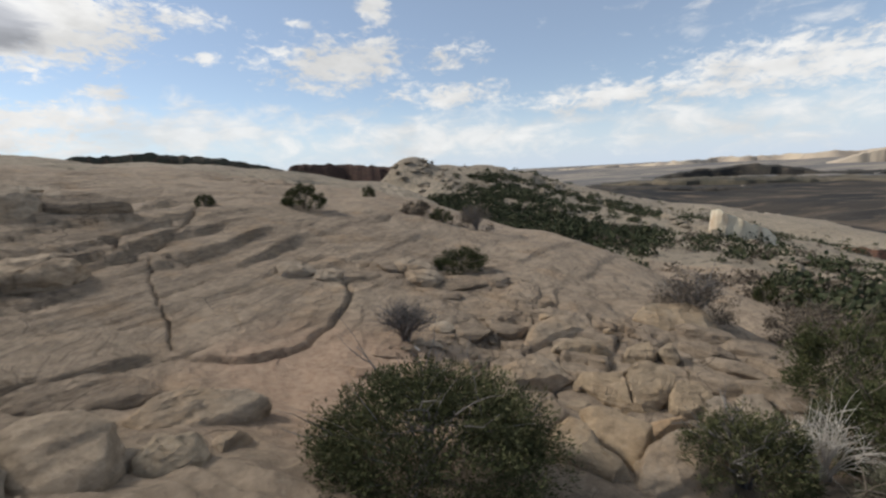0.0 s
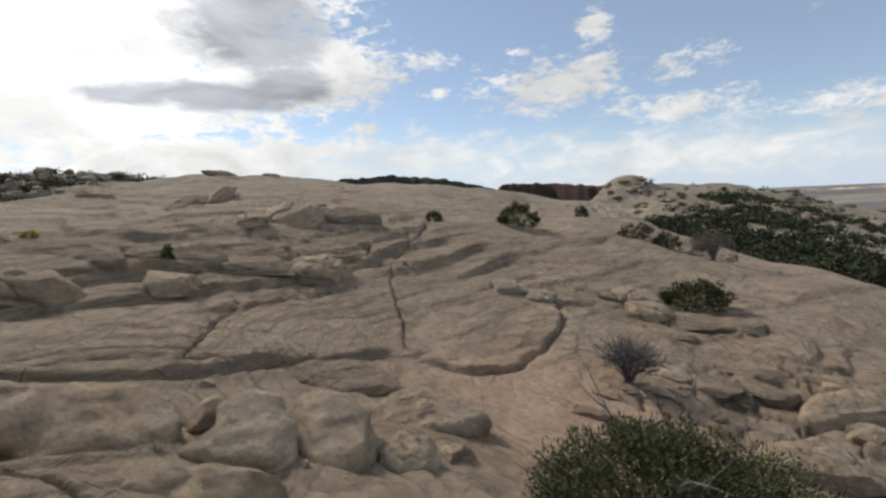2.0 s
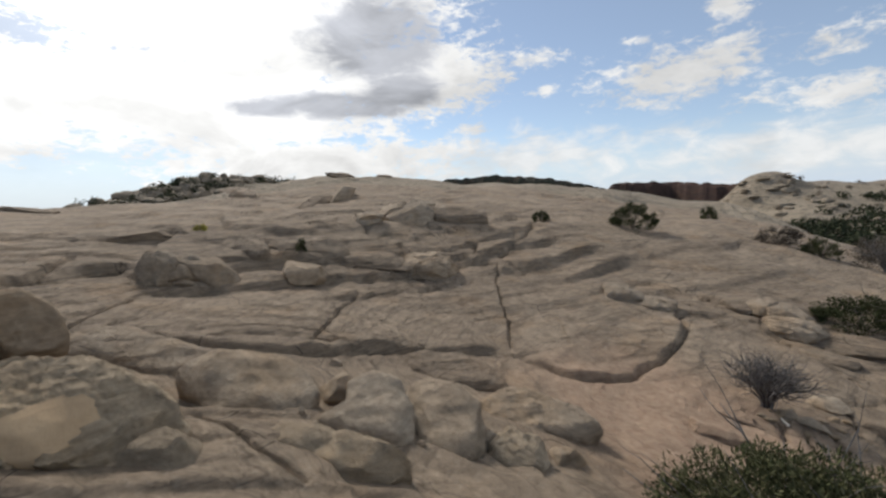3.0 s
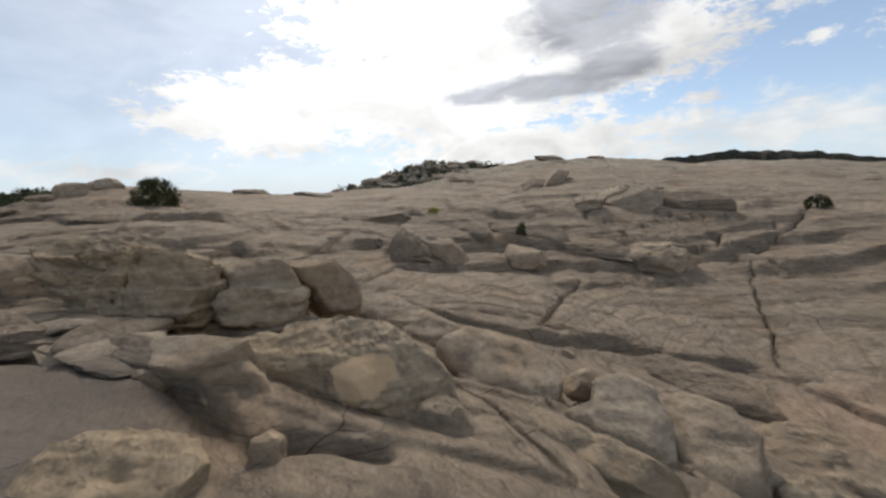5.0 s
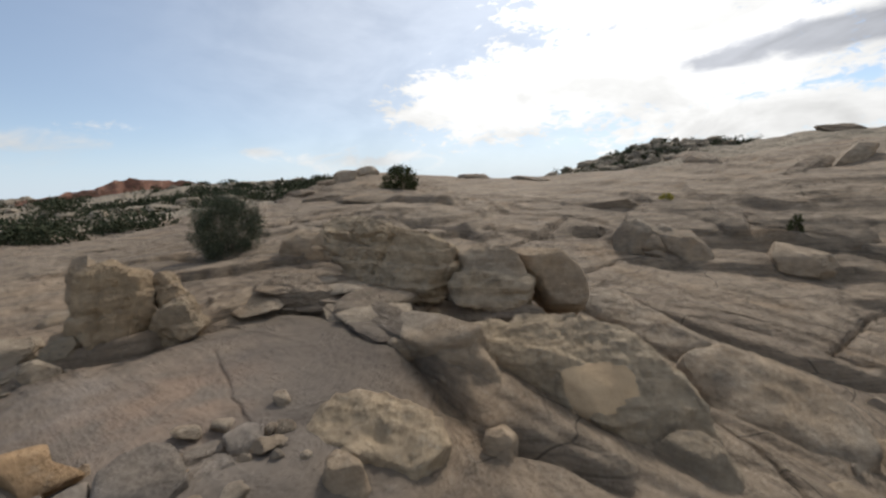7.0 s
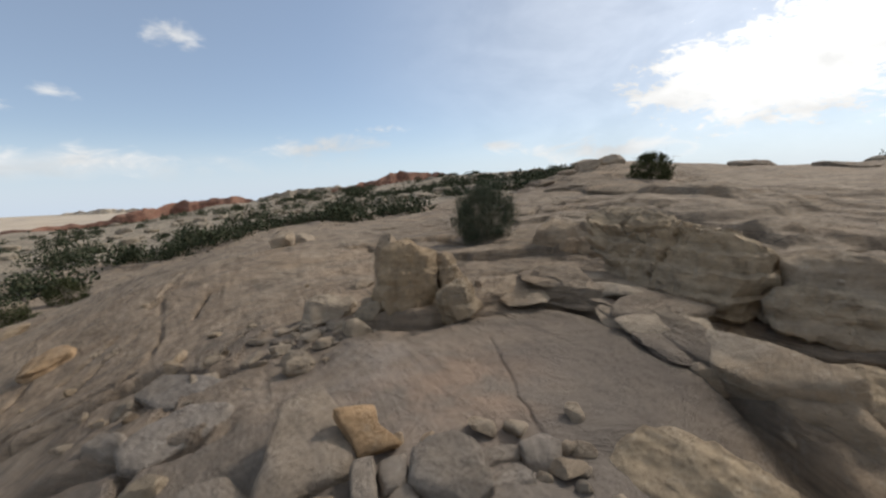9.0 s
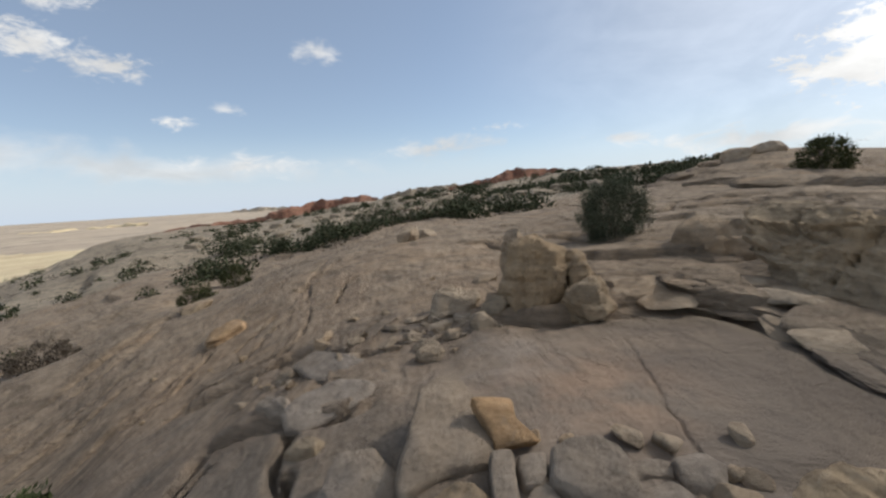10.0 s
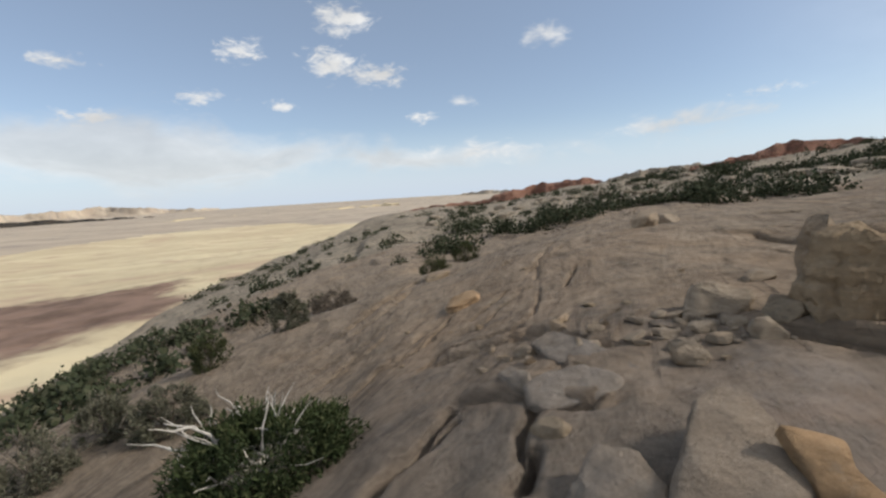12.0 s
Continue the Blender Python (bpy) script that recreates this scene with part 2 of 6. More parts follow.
        # foreground stone is greyer; its dimmer light is also put into this colour
        grey_dim = k.calc("MULTIPLY", near_spot(k, -1.1, -3.6, 2.1, 0.9), k.ramp(k.noise(0.8, 5, 0.6), 0.25, 0.60, 0.35, 0.75))
        col = k.mix(grey_dim, col, k.mix(lines, (0.262, 0.222, 0.187), (0.13, 0.11, 0.092)))
        peach = k.calc("MULTIPLY", near_spot(k, -2.9, -6.4, 3.2, 1.3), k.ramp(k.noise(1.4, 6, 0.65), 0.34, 0.60))
        col = k.mix(k.calc("MULTIPLY", peach, 0.45), col, k.mix(lines, (0.50, 0.36, 0.245), (0.27, 0.20, 0.145)))
    else:
        col = k.mix(k.ramp(k.random(), 0.55, 1.0, 0.0, 0.35), col, warm)
        col = k.mix(k.ramp(k.random(), 0.45, 0.0, 0.0, 0.22), col, dark)
    # weathering tone: streaks along the beds and rough mottling
    streak = k.noise(1.0, 7, 0.7, k.scaled((1.6, 1.6, 26.0), (4, 7, 1)), 0.7)
    mottle = k.noise(5.0, 9, 0.74, k.scaled((1, 1, 1.6), (2, 6, 3)))
    tone = k.calc("ADD", k.calc("MULTIPLY_ADD", streak, 1.5 if ground else 0.6, 0.25 if ground else 0.70), k.calc("MULTIPLY_ADD", mottle, 1.7, -0.85))
    if ground:
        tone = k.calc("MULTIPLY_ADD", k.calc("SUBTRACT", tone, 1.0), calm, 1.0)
    hsv = k.N.new("ShaderNodeHueSaturation")
    k.L.new(k.ramp(tone, 0.45, 1.55, 0.60 if ground else 0.55, 1.12 if ground else 1.12), hsv.inputs["Value"])
    k.L.new(col, hsv.inputs["Color"])
    nt.links.new(hsv.outputs["Color"], b.inputs["Base Color"])
    b.inputs["Roughness"].default_value = 0.93
    b.inputs["Specular IOR Level"].default_value = 0.18
    n = k.bump(beds, 0.9 if ground else 0.5, 0.06 if ground else 0.03)
    n = k.bump(lamin, 0.8 if ground else 0.25, 0.03 if ground else 0.02, n)
    if ground:
        n = k.bump(k.calc("MULTIPLY", strata, k.calc("MULTIPLY_ADD", southern, 0.7, 0.3)), 0.8, 0.10, n)
        ripple = k.noise(1.0, 6, 0.62, k.scaled((3.2, 3.2, 22.0)), 1.2)
        n = k.bump(ripple, 0.6, 0.05, n)
    if ground:
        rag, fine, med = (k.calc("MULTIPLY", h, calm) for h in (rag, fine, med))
    n = k.bump(med, 0.8, 0.12, n)
    n = k.bump(rag, 0.9, 0.06, n)
    n = k.bump(tone, 0.6, 0.05, n)
    if pits:
        n = k.bump(k.calc("MULTIPLY", k.ramp(k.cells(7.0), 0.05, 0.34), k.ramp(k.noise(3.0, 3), 0.4, 0.6)), pits, 0.05, n)
    n = k.bump(joint, -0.9 if ground else -0.25, 0.03, n)
    n = k.bump(fine, 0.8, 0.015, n)
    n = k.bump(grain, 0.35, 0.003, n)
    nt.links.new(n, b.inputs["Normal"])
    return m


GREY_TAN = dict(light=(0.405, 0.316, 0.230), mid=(0.318, 0.246, 0.179), warm=(0.390, 0.273, 0.173), dark=(0.156, 0.120, 0.090))
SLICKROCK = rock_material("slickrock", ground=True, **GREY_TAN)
BOULDER = rock_material("weathered_sandstone", (0.514, 0.420, 0.317), (0.424, 0.337, 0.249), (0.479, 0.341, 0.216), (0.217, 0.171, 0.129))
PITTED = rock_material("pitted_sandstone", (0.58, 0.465, 0.335), (0.49, 0.385, 0.27), (0.52, 0.385, 0.245), (0.245, 0.19, 0.14), pits=0.6)
GREY_STONE = rock_material("grey_sandstone", (0.43, 0.365, 0.305), (0.355, 0.297, 0.245), (0.40, 0.31, 0.225), (0.19, 0.16, 0.135))
OCHRE = rock_material("ochre_sandstone", (0.540, 0.378, 0.234), (0.486, 0.324, 0.189), (0.522, 0.333, 0.180), (0.342, 0.234, 0.144))
BUFF = rock_material("buff_sandstone", (0.465, 0.370, 0.262), (0.395, 0.307, 0.214), (0.460, 0.325, 0.195), (0.225, 0.173, 0.125))



def scar_material():
    """Freshly broken sandstone: clean tan with faint grain."""
    m, nt, b = shader("fresh_tan_sandstone")
    k = Nodes(nt)
    col = k.mix(k.ramp(k.noise(5.0, 5, 0.6), 0.35, 0.68), (0.47, 0.335, 0.205), (0.40, 0.28, 0.17))
    col = k.mix(k.calc("MULTIPLY", k.ramp(k.noise(60, 4, 0.7), 0.5, 0.75), 0.4), col, (0.42, 0.30, 0.19))
    nt.links.new(col, b.inputs["Base Color"])
    b.inputs["Roughness"].default_value = 0.92
    b.inputs["Specular IOR Level"].default_value = 0.18
    nt.links.new(k.bump(k.noise(40, 6, 0.7), 0.5, 0.01), b.inputs["Normal"])
    return m


SCAR = scar_material()


def land_material(name, cols, scale, speck=None, stretch=(1, 1, 1), patch=None):
    """Far country: broad patches of colour, finer mottling, and dark specks of scrub."""
    m, nt, b = shader(name)
    k = Nodes(nt)
    v = k.scaled((stretch[0] * scale, stretch[1] * scale, stretch[2] * scale))
    cols = [tuple(0.87 * x for x in c) for c in cols]
    col = k.mix(k.ramp(k.noise(1.0, 6, 0.6, v), 0.38, 0.62), cols[0], cols[1])
    col = k.mix(k.ramp(k.noise(3.1, 5, 0.62, v), 0.5, 0.68), col, cols[2])
    if speck:
        col = k.mix(k.calc("MULTIPLY", k.ramp(k.noise(14.0, 4, 0.65, v), 0.54, 0.62), 0.8), col, speck)
    if patch:
        # bare brown earth round one place, ragged at its rim
        x, y, radius, earth = patch
        n = k.N.new("ShaderNodeVectorMath")
        n.operation = "DISTANCE"
        k.L.new(k.scaled((1, 1, 0)), n.inputs[0])
        n.inputs[1].default_value = (x, y, 0)
        reach = k.calc("ADD", n.outputs["Value"], k.calc("MULTIPLY_ADD", k.noise(0.03, 6, 0.65), radius * 1.4, -radius * 0.7))
        brown = k.mix(k.ramp(k.noise(0.05, 6, 0.6), 0.4, 0.65), earth, tuple(0.55 * e for e in earth))
        col = k.mix(k.ramp(reach, radius * 1.15, radius * 0.8), col, brown)
    nt.links.new(col, b.inputs["Base Color"])
    b.inputs["Roughness"].default_value = 0.95
    b.inputs["Specular IOR Level"].default_value = 0.1
    n = k.bump(k.noise(6.0, 8, 0.68, v), 0.6, min(0.25 / scale, 3.0))
    nt.links.new(n, b.inputs["Normal"])
    return m


SLOPE = land_material("far_slickrock", ((0.42, 0.35, 0.265), (0.35, 0.29, 0.22), (0.27, 0.225, 0.17)), 0.12, (0.14, 0.125, 0.095), (1, 1, 2.5))
# pale sand, brightened in colour for the sunshine on the valley
VALLEY_PALE = land_material("sunlit_pale_valley", ((0.78, 0.66, 0.43), (0.66, 0.54, 0.35), (0.58, 0.43, 0.30)), 0.006, None, (1, 2.6, 1), (125, -165, 62, (0.27, 0.18, 0.135)))
VALLEY_DUN = land_material("dun_valley", ((0.50, 0.41, 0.32), (0.60, 0.50, 0.38), (0.36, 0.31, 0.26)), 0.0022, None, (1, 3.5, 1))
# north-east floor: scrub colours darkened to paint in the cloud shadow over it
VALLEY_DARK = land_material("shaded_scrub_valley", ((0.030, 0.030, 0.030), (0.065, 0.055, 0.046), (0.17, 0.13, 0.095)), 0.006, None, (1, 1.6, 1))
# scrub hill colour with the cloud shadow mixed in
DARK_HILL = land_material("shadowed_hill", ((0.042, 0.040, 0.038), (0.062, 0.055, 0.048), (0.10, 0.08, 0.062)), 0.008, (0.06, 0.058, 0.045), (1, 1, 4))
MESA = land_material("wooded_mesa", ((0.055, 0.06, 0.045), (0.075, 0.07, 0.055), (0.13, 0.085, 0.065)), 0.05, (0.035, 0.042, 0.032))
RED_ROCK = land_material("red_rock", ((0.29, 0.140, 0.100), (0.36, 0.20, 0.145), (0.19, 0.10, 0.078)), 0.09, (0.07, 0.075, 0.05), (1, 1, 3))
# red rock again, darkened to paint in cloud shadow on the mesa
SHADED_RED = land_material("shaded_red_rock", ((0.085, 0.052, 0.045), (0.11, 0.066, 0.052), (0.06, 0.05, 0.042)), 0.09, (0.045, 0.045, 0.035), (1, 1, 3))
# far flats with distance haze mixed into the base colours
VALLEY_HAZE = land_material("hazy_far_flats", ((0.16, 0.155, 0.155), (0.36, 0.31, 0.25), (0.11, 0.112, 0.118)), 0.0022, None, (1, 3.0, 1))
OLIVE_FLAT = land_material("olive_flat", ((0.075, 0.07, 0.055), (0.17, 0.14, 0.10), (0.05, 0.05, 0.045)), 0.009)
FIELD = land_material("yellow_green_flat", ((0.30, 0.28, 0.14), (0.46, 0.40, 0.24), (0.18, 0.18, 0.09)), 0.02, (0.14, 0.14, 0.08))
BANK = land_material("brown_bank", ((0.27, 0.185, 0.14), (0.20, 0.135, 0.105), (0.11, 0.085, 0.07)), 0.02, (0.09, 0.075, 0.06))
# cream rock, brightened in colour for the sun on it
PALE_CLIFF = land_material("pale_cliff", ((0.86, 0.80, 0.66), (0.80, 0.72, 0.56), (0.62, 0.48, 0.34)), 0.12, None, (1, 1, 0.4))


def leaf_material(name, a, b_, c):
    m, nt, b = shader(name)
    k = Nodes(nt)
    col = k.mix(k.ramp(k.noise(3.0, 4), 0.35, 0.65), a, b_)
    isl = k.N.new("ShaderNodeNewGeometry").outputs["Random Per Island"]
    col = k.mix(k.ramp(isl, 0.55, 1.0, 0.0, 0.8), col, c)
    nt.links.new(col, b.inputs["Base Color"])
    b.inputs["Roughness"].default_value = 0.85
    b.inputs["Specular IOR Level"].default_value = 0.08
    return m


JUNIPER = leaf_material("juniper_green", (0.046, 0.054, 0.025), (0.066, 0.072, 0.031), (0.090, 0.088, 0.042))
OLIVE_JUNIPER = leaf_material("olive_juniper", (0.058, 0.064, 0.030), (0.084, 0.088, 0.040), (0.135, 0.125, 0.070))
BLUE_JUNIPER = leaf_material("blue_green_juniper", (0.060, 0.072, 0.046), (0.085, 0.095, 0.062), (0.115, 0.118, 0.082))
BRIGHT = leaf_material("fresh_green", (0.030, 0.042, 0.018), (0.044, 0.058, 0.023), (0.080, 0.085, 0.040))
SAGE = leaf_material("sage_grey", (0.095, 0.095, 0.062), (0.12, 0.115, 0.080), (0.175, 0.16, 0.12))
BROWN = leaf_material("dry_brush", (0.10, 0.080, 0.062), (0.13, 0.105, 0.080), (0.19, 0.16, 0.13))
FARGREEN = leaf_material("far_scrub", (0.040, 0.050, 0.028), (0.055, 0.062, 0.034), (0.085, 0.082, 0.050))
YELLOW = leaf_material("yellow_grass", (0.36, 0.31, 0.07), (0.44, 0.38, 0.10), (0.30, 0.28, 0.08))


def bark_material(name, a, b_):
    m, nt, b = shader(name)
    k = Nodes(nt)
    col = k.mix(k.ramp(k.noise(30, 4, 0.6, k.scaled((1, 1, 0.25))), 0.35, 0.65), a, b_)
    nt.links.new(col, b.inputs["Base Color"])
    b.inputs["Roughness"].default_value = 0.9
    nt.links.new(k.bump(k.noise(60, 4), 0.5, 0.01), b.inputs["Normal"])
    return m


BARK = bark_material("bark", (0.12, 0.095, 0.07), (0.20, 0.165, 0.125))
DEADWOOD = bark_material("dead_wood", (0.085, 0.075, 0.07), (0.21, 0.19, 0.175))
PALEWOOD = bark_material("bleached_wood", (0.42, 0.38, 0.33), (0.58, 0.53, 0.46))


# ---- the lie of the land: height as a function of place ----
# Seen from a standing place (CX, CY) the slickrock rises or falls to a near brow (EL1 degrees at RR1 metres), dips,
# and rises again to a second crest (EL2 at RR2); beyond lies the valley floor.
CX, CY, STAND = -0.6, -1.2, 1.53
AZ1 = [-75,-60,-49,-42,-34,-28,-24,-17,-10,0,6,12,19,31,39,47,55,66,78,92,100,106,112,118,124,131,138,146,153,161,169,177,182,192,202,210,219,235,260]
EL1 = [-24,-22.5,-21.2,-19.7,-16,-13.4,-12.2,-9.7,-7.7,-3.4,-1.4,-.7,.9,2.2,2.7,3.7,3.9,2.2,1.6,2.1,2.3,2.2,1.5,0,-1.5,-2.6,-3.3,-4.1,-5.1,-7.3,-9.9,-11.4,-13.6,-15.5,-18,-19.5,-21.5,-24,-26]
RR1 = [8,9,10,11,14,18,20,24,28,42,55,60,60,55,50,45,40,36,34,30,27,24,22,18,15,14,13,12.5,12,11.5,11,10.5,10,9.5,9,9,9,8,7.5]
AZ2 = [-75,-60,-48,-40,-34,-29,-24,-19,-15,-11,-7,-3,0,3,6,9,14,30,50,57,62,66,70,76,81,92,100,104,110,120,128,133,139,145,152,158,164,172,177,183,191,204,210,219,235,260]
EL2 = [-15,-12,-9.7,-8,-6.2,-5.5,-4.4,-3.3,-1.7,-.4,0,.35,.35,-.6,-1.4,-2.2,-1.5,0,1.5,3.0,3.8,4.2,4.1,3.0,1.2,1.6,2.2,2.6,2.5,2.4,1.9,1.4,.6,.2,-.6,-1.2,-1.9,-2.1,-2.4,-4.2,-7.0,-11.8,-14.5,-18.0,-20,-21]
RR2 = [40,60,110,170,220,200,170,140,120,105,95,90,85,82,85,90,95,95,85,78,74,72,70,68,65,60,58,60,70,90,110,125,150,180,210,230,240,200,160,110,75,50,42,36,30,28]
def lerpc(az,A,V):
    A=np.array(A,float);V=np.array(V,float)
    A=np.concatenate([A-360,A,A+360]);V=np.concatenate([V]*3)
    return np.interp(az,A,V)
# smooth the tables by sampling once per degree
BEARINGS = np.arange(0,360,1.0)
def smooth_table(A,V,s=1.5):
    v=lerpc(BEARINGS,A,V); k=np.arange(-6,7); w=np.exp(-.5*(k/s)**2); w/=w.sum()
    return sum(np.roll(v,-int(i))*x for i,x in zip(k,w))
T1,R1,T2,R2=np.tan(np.radians(smooth_table(AZ1,EL1))),smooth_table(AZ1,RR1,3),np.tan(np.radians(smooth_table(AZ2,EL2))),smooth_table(AZ2,RR2,3)
def tab(T,az):
    a=az%360; i=np.floor(a).astype(int)%360; f=a-np.floor(a)
    return T[i]*(1-f)+T[(i+1)%360]*f
def ss(a,b,x):
    t=np.clip((x-a)/(b-a),0,1); return t*t*(3-2*t)
VALLEY=-52.0
def cone(x,y):
    dx,dy=x-CX,y-CY; r=np.hypot(dx,dy)+1e-6; az=np.degrees(np.arctan2(-dx,dy))
    t1,r1,t2,r2=tab(T1,az),tab(R1,az),tab(T2,az),tab(R2,az)
    z1=STAND+r1*t1; z2=STAND+r2*t2
    near=r/r1*z1
    rd=r1*1.45; zd=STAND+rd*(np.minimum(t1,t2)-.03)   # hidden hollow behind the edge
    # knots (0,0) (r1,z1) (rd,zd) (r2,z2) (2.2 r2, low) (600,VALLEY)
    out=near.copy()
    m=(r>r1)&(r<=rd); u=((r-r1)/(rd-r1)); out=np.where(m,z1+(zd-z1)*(.55*u+.45*u*u),out)
    m=(r>rd)&(r<=r2); u=(r-rd)/np.maximum(r2-rd,1); out=np.where(m,zd+(z2-zd)*(.5*u+.5*ss(0,1,u)),out)
    rl=r2*2.2; zl=np.minimum(z2-.12*r2,VALLEY*.6)
    m=(r>r2)&(r<=rl); u=(r-r2)/(rl-r2); out=np.where(m,z2+(zl-z2)*ss(0,1,u)**.8,out)
    m=(r>rl); u=np.clip((r-rl)/500,0,1); out=np.where(m,zl+(VALLEY-zl)*ss(0,1,u),out)
    # a bald dome stands on the northern ridge
    bx,by=CX-84*np.sin(np.radians(2.6)),CY+84*np.cos(np.radians(2.6))
    out=out+3.0*np.exp(-(((x-bx)/4.2)**2+((y-by)/6.0)**2)**1.5)
    return out,r,r1


SWELLS = [(-9.5, -9, 0.03), (-9.5, -5.5, -0.02), (-9.5, -2, 0.19), (-9.5, 1.5, 0.28), (-9.5, 5, -0.12), (-9.5, 8.5, -0.04), (-6, -9, 0.20), (-6, -5.5, -0.07), (-6, -2, -0.24), (-6, 1.5, -0.34), (-6, 5, -0.60), (-6, 8.5, -0.28), (-2.5, -9, 0.16), (-2.5, -5.5, -0.03), (-2.5, -2, 0.76), (-2.5, 1.5, -0.15), (-2.5, 5, -0.40), (-2.5, 8.5, -0.27), (1, -9, -0.13), (1, -5.5, -0.47), (1, -2, 0.37), (1, 1.5, -0.45), (1, 5, -0.52), (1, 8.5, -0.19), (-6, 12, -0.06), (-1.5, 12, -0.63), (-9.5, 12, 0.04)]


def lattice(ix, iy, seed):
    h = (ix * 374761393 + iy * 668265263 + seed * 1442695041) & 0xFFFFFFFF
    h = ((h ^ (h >> 13)) * 1274126177) & 0xFFFFFFFF
    return ((h ^ (h >> 16)) & 0xFFFF) / 65535.0 * 2 - 1


def value_noise(x, y, seed=0):
    ix, iy = np.floor(x).astype(np.int64), np.floor(y).astype(np.int64)
    fx, fy = x - ix, y - iy
    fx, fy = fx * fx * fx * (fx * (fx * 6 - 15) + 10), fy * fy * fy * (fy * (fy * 6 - 15) + 10)
    a, b = lattice(ix, iy, seed), lattice(ix + 1, iy, seed)
    c, d = lattice(ix, iy + 1, seed), lattice(ix + 1, iy + 1, seed)
    return (a + (b - a) * fx) * (1 - fy) + (c + (d - c) * fx) * fy


def fractal(x, y, seed=0, octaves=4):
    total, amp = 0.0, 1.0
    for o in range(octaves):
        total = total + amp * value_noise(x * 2**o + 17.3 * o, y * 2**o - 9.1 * o, seed + o)
        amp *= 0.5
    return total


def eased(line):
    """The same line with its corners cut twice."""
    pts = np.array(line, float)
    for _ in range(2):
        a, b = pts[:-1], pts[1:]
        pts = np.concatenate([pts[:1], np.stack([a * 0.75 + b * 0.25, a * 0.25 + b * 0.75], 1).reshape(-1, 2), pts[-1:]])
    return pts


def line_distance(x, y, line):
    """Distance to a polyline, positive on its left, and the share of its length at the nearest place."""
    best, side, along = np.full(x.shape, 1e9), np.zeros(x.shape), np.zeros(x.shape)
    pts = eased(line)
    seg = np.hypot(*(pts[1:] - pts[:-1]).T)
    start = np.r_[0, np.cumsum(seg)]
    for i, (p, q) in enumerate(zip(pts[:-1], pts[1:])):
        d = q - p
        t = np.clip(((x - p[0]) * d[0] + (y - p[1]) * d[1]) / (d @ d), 0, 1)
        ex, ey = x - p[0] - t * d[0], y - p[1] - t * d[1]
        dist = np.hypot(ex, ey)
        m = dist < best
        best = np.where(m, dist, best)
        side = np.where(m, np.sign(d[0] * (y - p[1]) - d[1] * (x - p[0])), side)
        along = np.where(m, (start[i] + t * seg[i]) / start[-1], along)
    return best * side, along


def close_to(x, y, line, margin):
    lo, hi = np.min(line, 0) - margin, np.max(line, 0) + margin
    return (x > lo[0]) & (x < hi[0]) & (y > lo[1]) & (y < hi[1])


# brows: (line, rise in metres on its right, run, reach, groove at the foot)
BROWS = [
    ([(-1.0, 10.1), (-2.07, 9.63), (-1.79, 8.79), (-1.77, 7.66), (-2.01, 6.59), (-2.17, 5.86), (-2.67, 5.25), (-3.23, 5.19), (-3.84, 5.3)], 0.14, 0.05, 1.6, 0.10),
    ([(-3.84, 5.3), (-4.5, 4.39), (-4.88, 3.16), (-4.81, 2.34), (-5.17, 1.68), (-5.94, 1.08), (-6.6, 0.5)], 0.19, 0.16, 1.3, 0.10),
    ([(-2.74, -1.19), (-3.0, -1.31), (-3.35, -1.51), (-3.74, -1.77), (-4.0, -2.09), (-4.26, -2.56), (-4.23, -2.95), (-4.01, -3.24), (-3.71, -3.36), (-3.46, -3.52), (-3.23, -3.8), (-3.12, -4.21)], 0.16, 0.06, 0.7, 0.08),
    ([(-6.56, 9.09), (-7.33, 8.22), (-7.97, 6.91), (-8.37, 5.28), (-9.23, 4.03), (-11.34, 2.79), (-12.0, 2.21)], 0.17, 0.07, 1.2, 0.08),
    ([(-8.41, -0.97), (-9.52, -1.78), (-10.15, -3.1), (-10.76, -4.7)], 0.22, 0.2, 1.2, 0.08),
    ([(-11.13, -1.37), (-13.12, -3.35), (-14.9, -6.98)], 0.35, 0.3, 1.5, 0.08),
    ([(3.21, 8.66), (2.15, 8.11), (1.59, 9.49), (0.62, 10.25), (-0.85, 9.9)], 0.10, 0.1, 1.2, 0.04),
    ([(-2.5, -4.28), (-2.28, -4.31), (-2.2, -5.36), (-2.03, -5.33), (-1.94, -5.37), (-1.61, -5.58), (-1.19, -5.72)], 0.12, 0.05, 0.6, 0.06),
    ([(-2.6, -0.41), (-2.63, -0.62), (-2.72, -0.76), (-2.81, -0.96), (-2.74, -1.19)], 0.09, 0.05, 0.5, 0.06),
    ([(-2.08, -3.74), (-1.99, -3.65), (-1.79, -3.65), (-1.62, -3.95), (-1.2, -4.4)], 0.10, 0.05, 0.5, 0.05),
]
